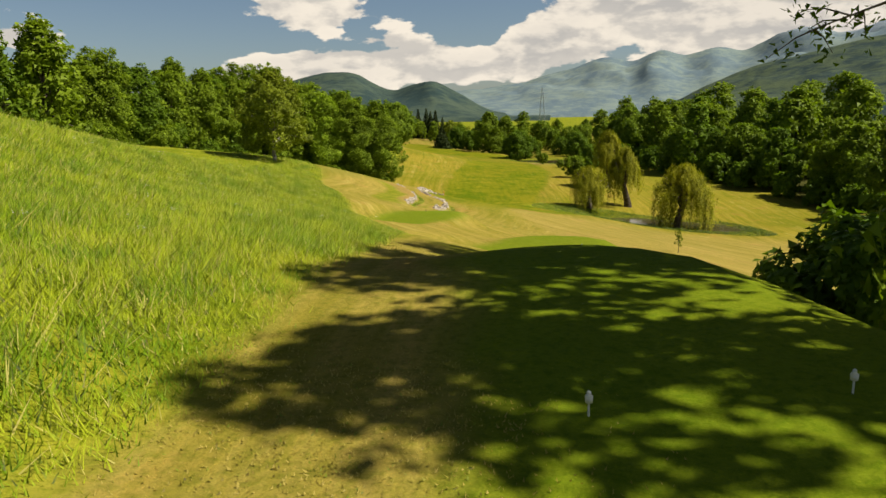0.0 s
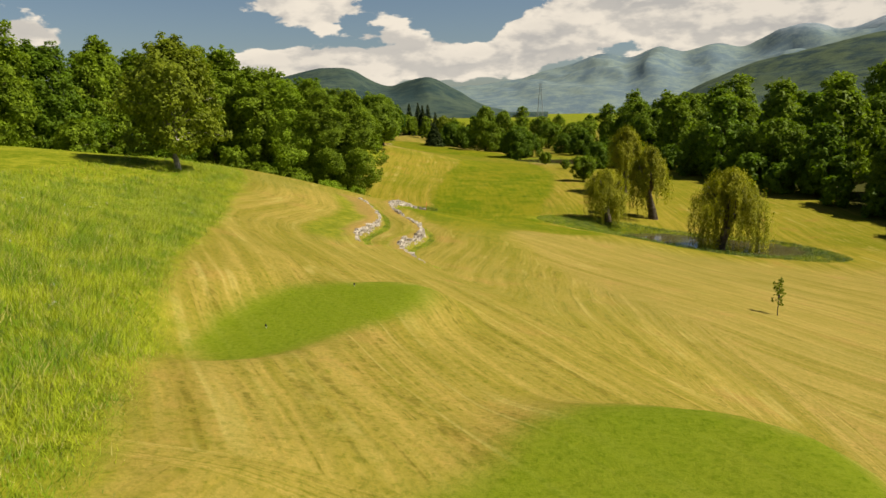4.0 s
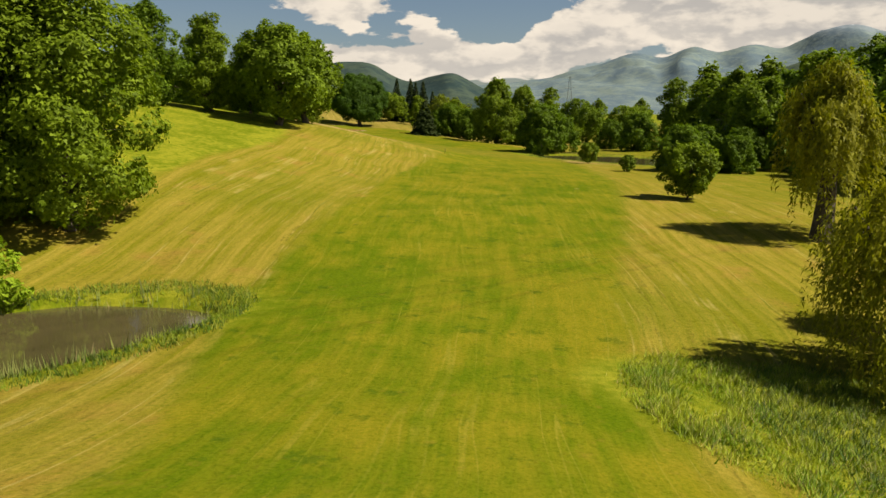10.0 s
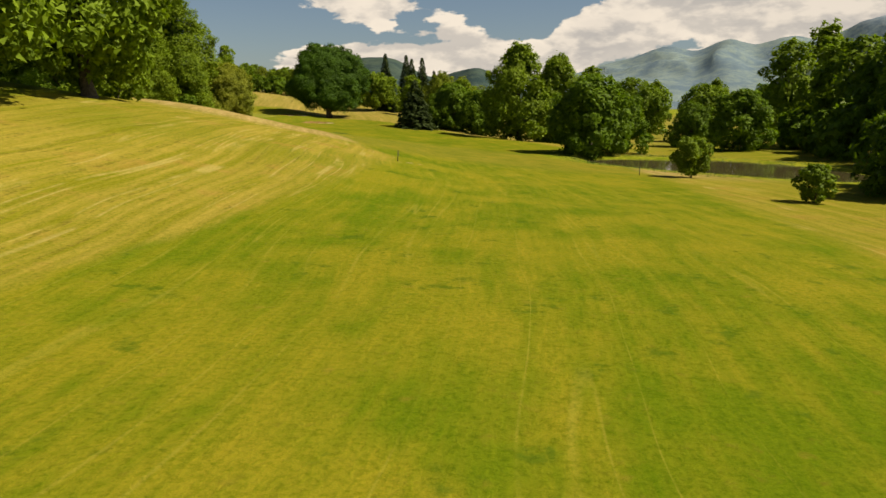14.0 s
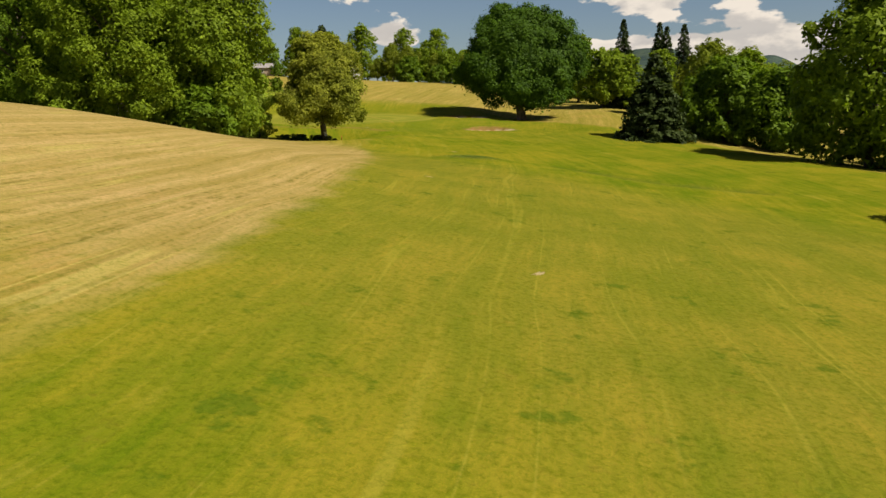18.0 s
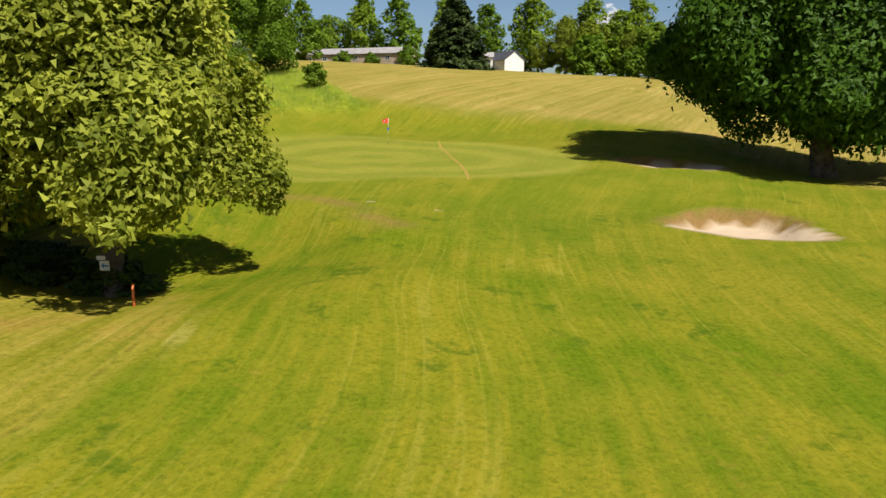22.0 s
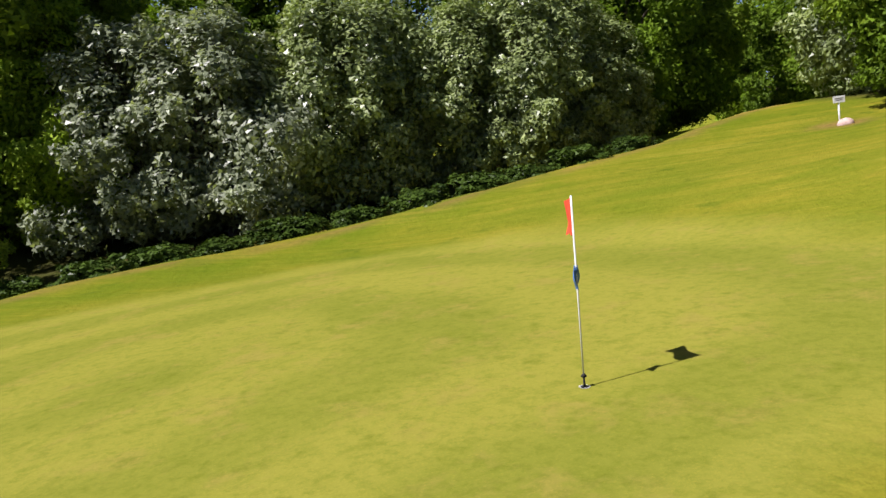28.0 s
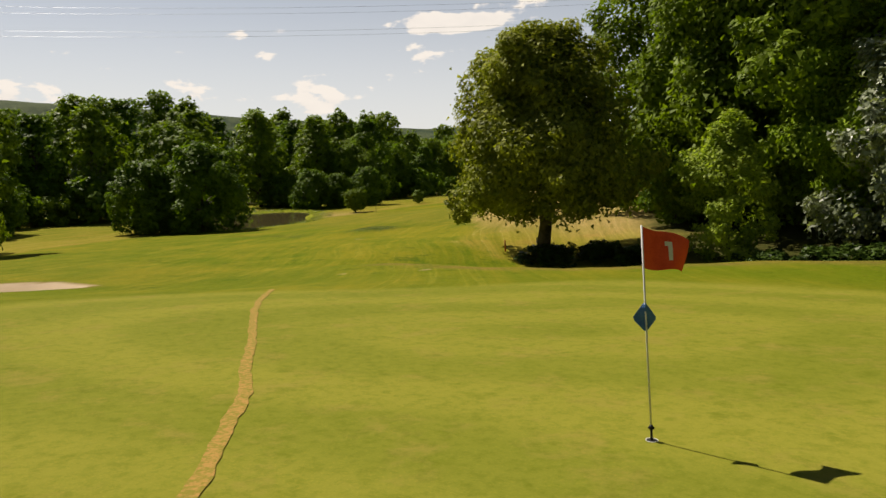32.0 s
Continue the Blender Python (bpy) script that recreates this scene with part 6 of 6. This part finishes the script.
def meadow():
    rng = np.random.default_rng(77)
    # thick by the first tees, thinner further along the bank
    x, y = rng.uniform(-34, -3.5, 260000), rng.uniform(-58, 62, 260000)
    edge = glide(*TALL_EDGE, y) - x
    keep = (edge > 0.1) & (rng.uniform(0, 1, len(x)) < np.clip(1.15 - edge / 22 - np.maximum(y - 0, 0) / 60, 0.05, 1))
    x, y, edge = x[keep], y[keep], edge[keep]
    pick = rng.permutation(len(x))[:72000]
    x, y, edge = x[pick], y[pick], edge[pick]
    size = np.array([0.75 + 0.55 * noise.noise((a * 0.3, b * 0.3, 1.0)) for a, b in zip(x, y)]) * np.clip(0.35 + edge * 0.35, 0.35, 1)
    blades("meadow_grass", "tall uncut green meadow grass on the bank beside the tees", x, y, 0.55 * size, np.full(len(x), 0.0065) + np.maximum(edge, 0) * 0.0009, MEADOW, 78, 6, 0.22, 1.35)
    # rough round the ponds and on the bank behind the green
    xs, ys, hs = [], [], []
    for spec, count in ((POND_WEST, 1700), (POND_EAST, 6000), (POND_FAR, 1500)):
        t, f = rng.uniform(0, 2 * np.pi, count), rng.uniform(0.92 if spec is POND_EAST else 1.1, 1.45, count)
        cx, cy, a, b, turn, _ = spec
        u, v = a * f * np.cos(t), b * f * np.sin(t)
        c, s = math.cos(radians(turn)), math.sin(radians(turn))
        xs.append(cx + u * c - v * s)
        ys.append(cy + u * s + v * c)
        hs.append(rng.uniform(0.15, 0.42, count) * (1.4 if spec is POND_EAST else 1.0))
    u, v = rng.uniform(-1, 1, 9000), rng.uniform(-1, 1, 9000)
    inside = np.hypot(u, v) < 1
    u, v = 12.0 * u[inside], 7.0 * v[inside]
    c, s = math.cos(radians(-42)), math.sin(radians(-42))
    rx, ry = 26.0 + u * c - v * s, 103.5 + u * s + v * c
    dry = oval(rx, ry, POND_EAST) > 1.16
    lump = np.array([0.30 + 0.55 * noise.noise((a * 0.6, b * 0.6, 2.0)) for a, b in zip(rx[dry], ry[dry])]).clip(0.08, 0.9)
    blades("rough_grass", "lumpy bright green rank grass at the head of the pond", rx[dry], ry[dry], lump, rng.uniform(0.008, 0.022, int(dry.sum())), MEADOW, 86, 6, 0.22, 1.1)
    bx, by = rng.uniform(-104, -70, 24000), rng.uniform(328, 358, 24000)
    on = bank_grass(bx, by) > 0.6
    blades("rough_grass", "tall pale green grass on the bank behind the green", bx[on], by[on], rng.uniform(0.25, 0.7, int(on.sum())), rng.uniform(0.004, 0.010, int(on.sum())), MEADOW, 84, 6, 0.22, 1.0)
    x, y, h = np.concatenate(xs), np.concatenate(ys), np.concatenate(hs)
    blades("rough_grass", "rank green grass round the ponds", x, y, h, rng.uniform(0.010, 0.026, len(x)), ROUGH, 79, 6, 0.22, 0.9)
    # a tuft of rough on the fairway mound
    x, y = rng.normal(-17.2, 1.3, 900), rng.normal(290.3, 1.0, 900)
    blades("rough_grass", "rank dark green tuft of grass left on the fairway mound", x, y, rng.uniform(0.05, 0.15, 900), np.full(900, 0.008), ROUGH, 83, 6, 0.16, 1.3)
    # grass at the feet of the stone walls and hanging over them
    gx, gy = [], []
    for line in (LOWER_WALL, UPPER_WALL):
        f = rng.uniform(0, len(line) - 1, 1500)
        px, py = (glide(np.arange(len(line)), [q[i] for q in line], f) for i in (0, 1))
        dx, dy = (glide(np.arange(len(line)), [q[i] for q in line], f + 0.05) - v for i, v in ((0, px), (1, py)))
        off = rng.uniform(0.36, 0.9, 1500) / np.maximum(np.hypot(dx, dy), 1e-6)
        gx.append(px + dy * off)
        gy.append(py - dx * off)
    gx, gy = np.concatenate(gx), np.concatenate(gy)
    blades("rough_grass", "uncut green grass along the foot of the stone walls", gx, gy, rng.uniform(0.08, 0.26, len(gx)), np.full(len(gx), 0.010), MEADOW, 87, 6, 0.14, 1.0)
    # reeds in the west pond's margin
    t, f = rng.uniform(0, 2 * np.pi, 520), rng.uniform(0.86, 1.15, 520)
    t = np.where(rng.uniform(0, 1, 520) < 0.7, rng.normal(math.radians(-100), 0.5, 520), t)
    cx, cy, a, b, turn, _ = POND_WEST
    u, v = a * f * np.cos(t - radians(turn)), b * f * np.sin(t - radians(turn))
    c, s = math.cos(radians(turn)), math.sin(radians(turn))
    x, y = cx + u * c - v * s, cy + u * s + v * c
    blades("reeds", "pale green reeds standing in the pond margin", x, y, rng.uniform(0.5, 1.1, 520), np.full(520, 0.022), REED, 80, 5, 0.2, 0.3)
    # short stubble beside the first tee
    x, y = rng.uniform(-6.5, 8, 15000), rng.uniform(-56, -26, 15000)
    on = (glide(*TALL_EDGE, y) < x) & (x < -1.6 + rng.normal(0, 0.7, len(x)) + 3 * ease(-36, -28, y))
    x, y = x[on], y[on]
    blades("stubble", "short dry cut grass beside the first tee", x, y, np.full(len(x), 0.035), np.full(len(x), 0.009), STRAW, 81, 4, 0.10, 1.4)

    # white umbels among the tall grass
    x, y = rng.uniform(-26, -5, 900), rng.uniform(-52, 30, 900)
    edge = glide(*TALL_EDGE, y) - x
    on = (edge > 0.8) & (rng.uniform(0, 1, 900) < 0.3)
    x, y = np.repeat(x[on], 9) + rng.normal(0, 0.05, 9 * int(on.sum())), np.repeat(y[on], 9) + rng.normal(0, 0.05, 9 * int(on.sum()))
    at = np.stack([x, y, height(x, y) + np.repeat(rng.uniform(0.45, 0.75, int(on.sum())), 9) + rng.normal(0, 0.02, len(x))], 1)
    heads = leaves(rng, at, 0.022, np.tile([0.0, -0.3, 0.7], (len(x), 1)), 0.0, 1.2, 0.6)
    umbels = new("meadow_flowers", fast_mesh("meadow_flowers", heads, np.arange(len(heads)).reshape(-1, 3), UMBEL))
    tagged(umbels, "small white flower heads among the tall meadow grass", "flowers", kind="stuff")


UMBEL = plain("white petals", (0.55, 0.56, 0.45), (0.75, 0.75, 0.68), 6.0, 0.8, 0.1, 0.002)
meadow()
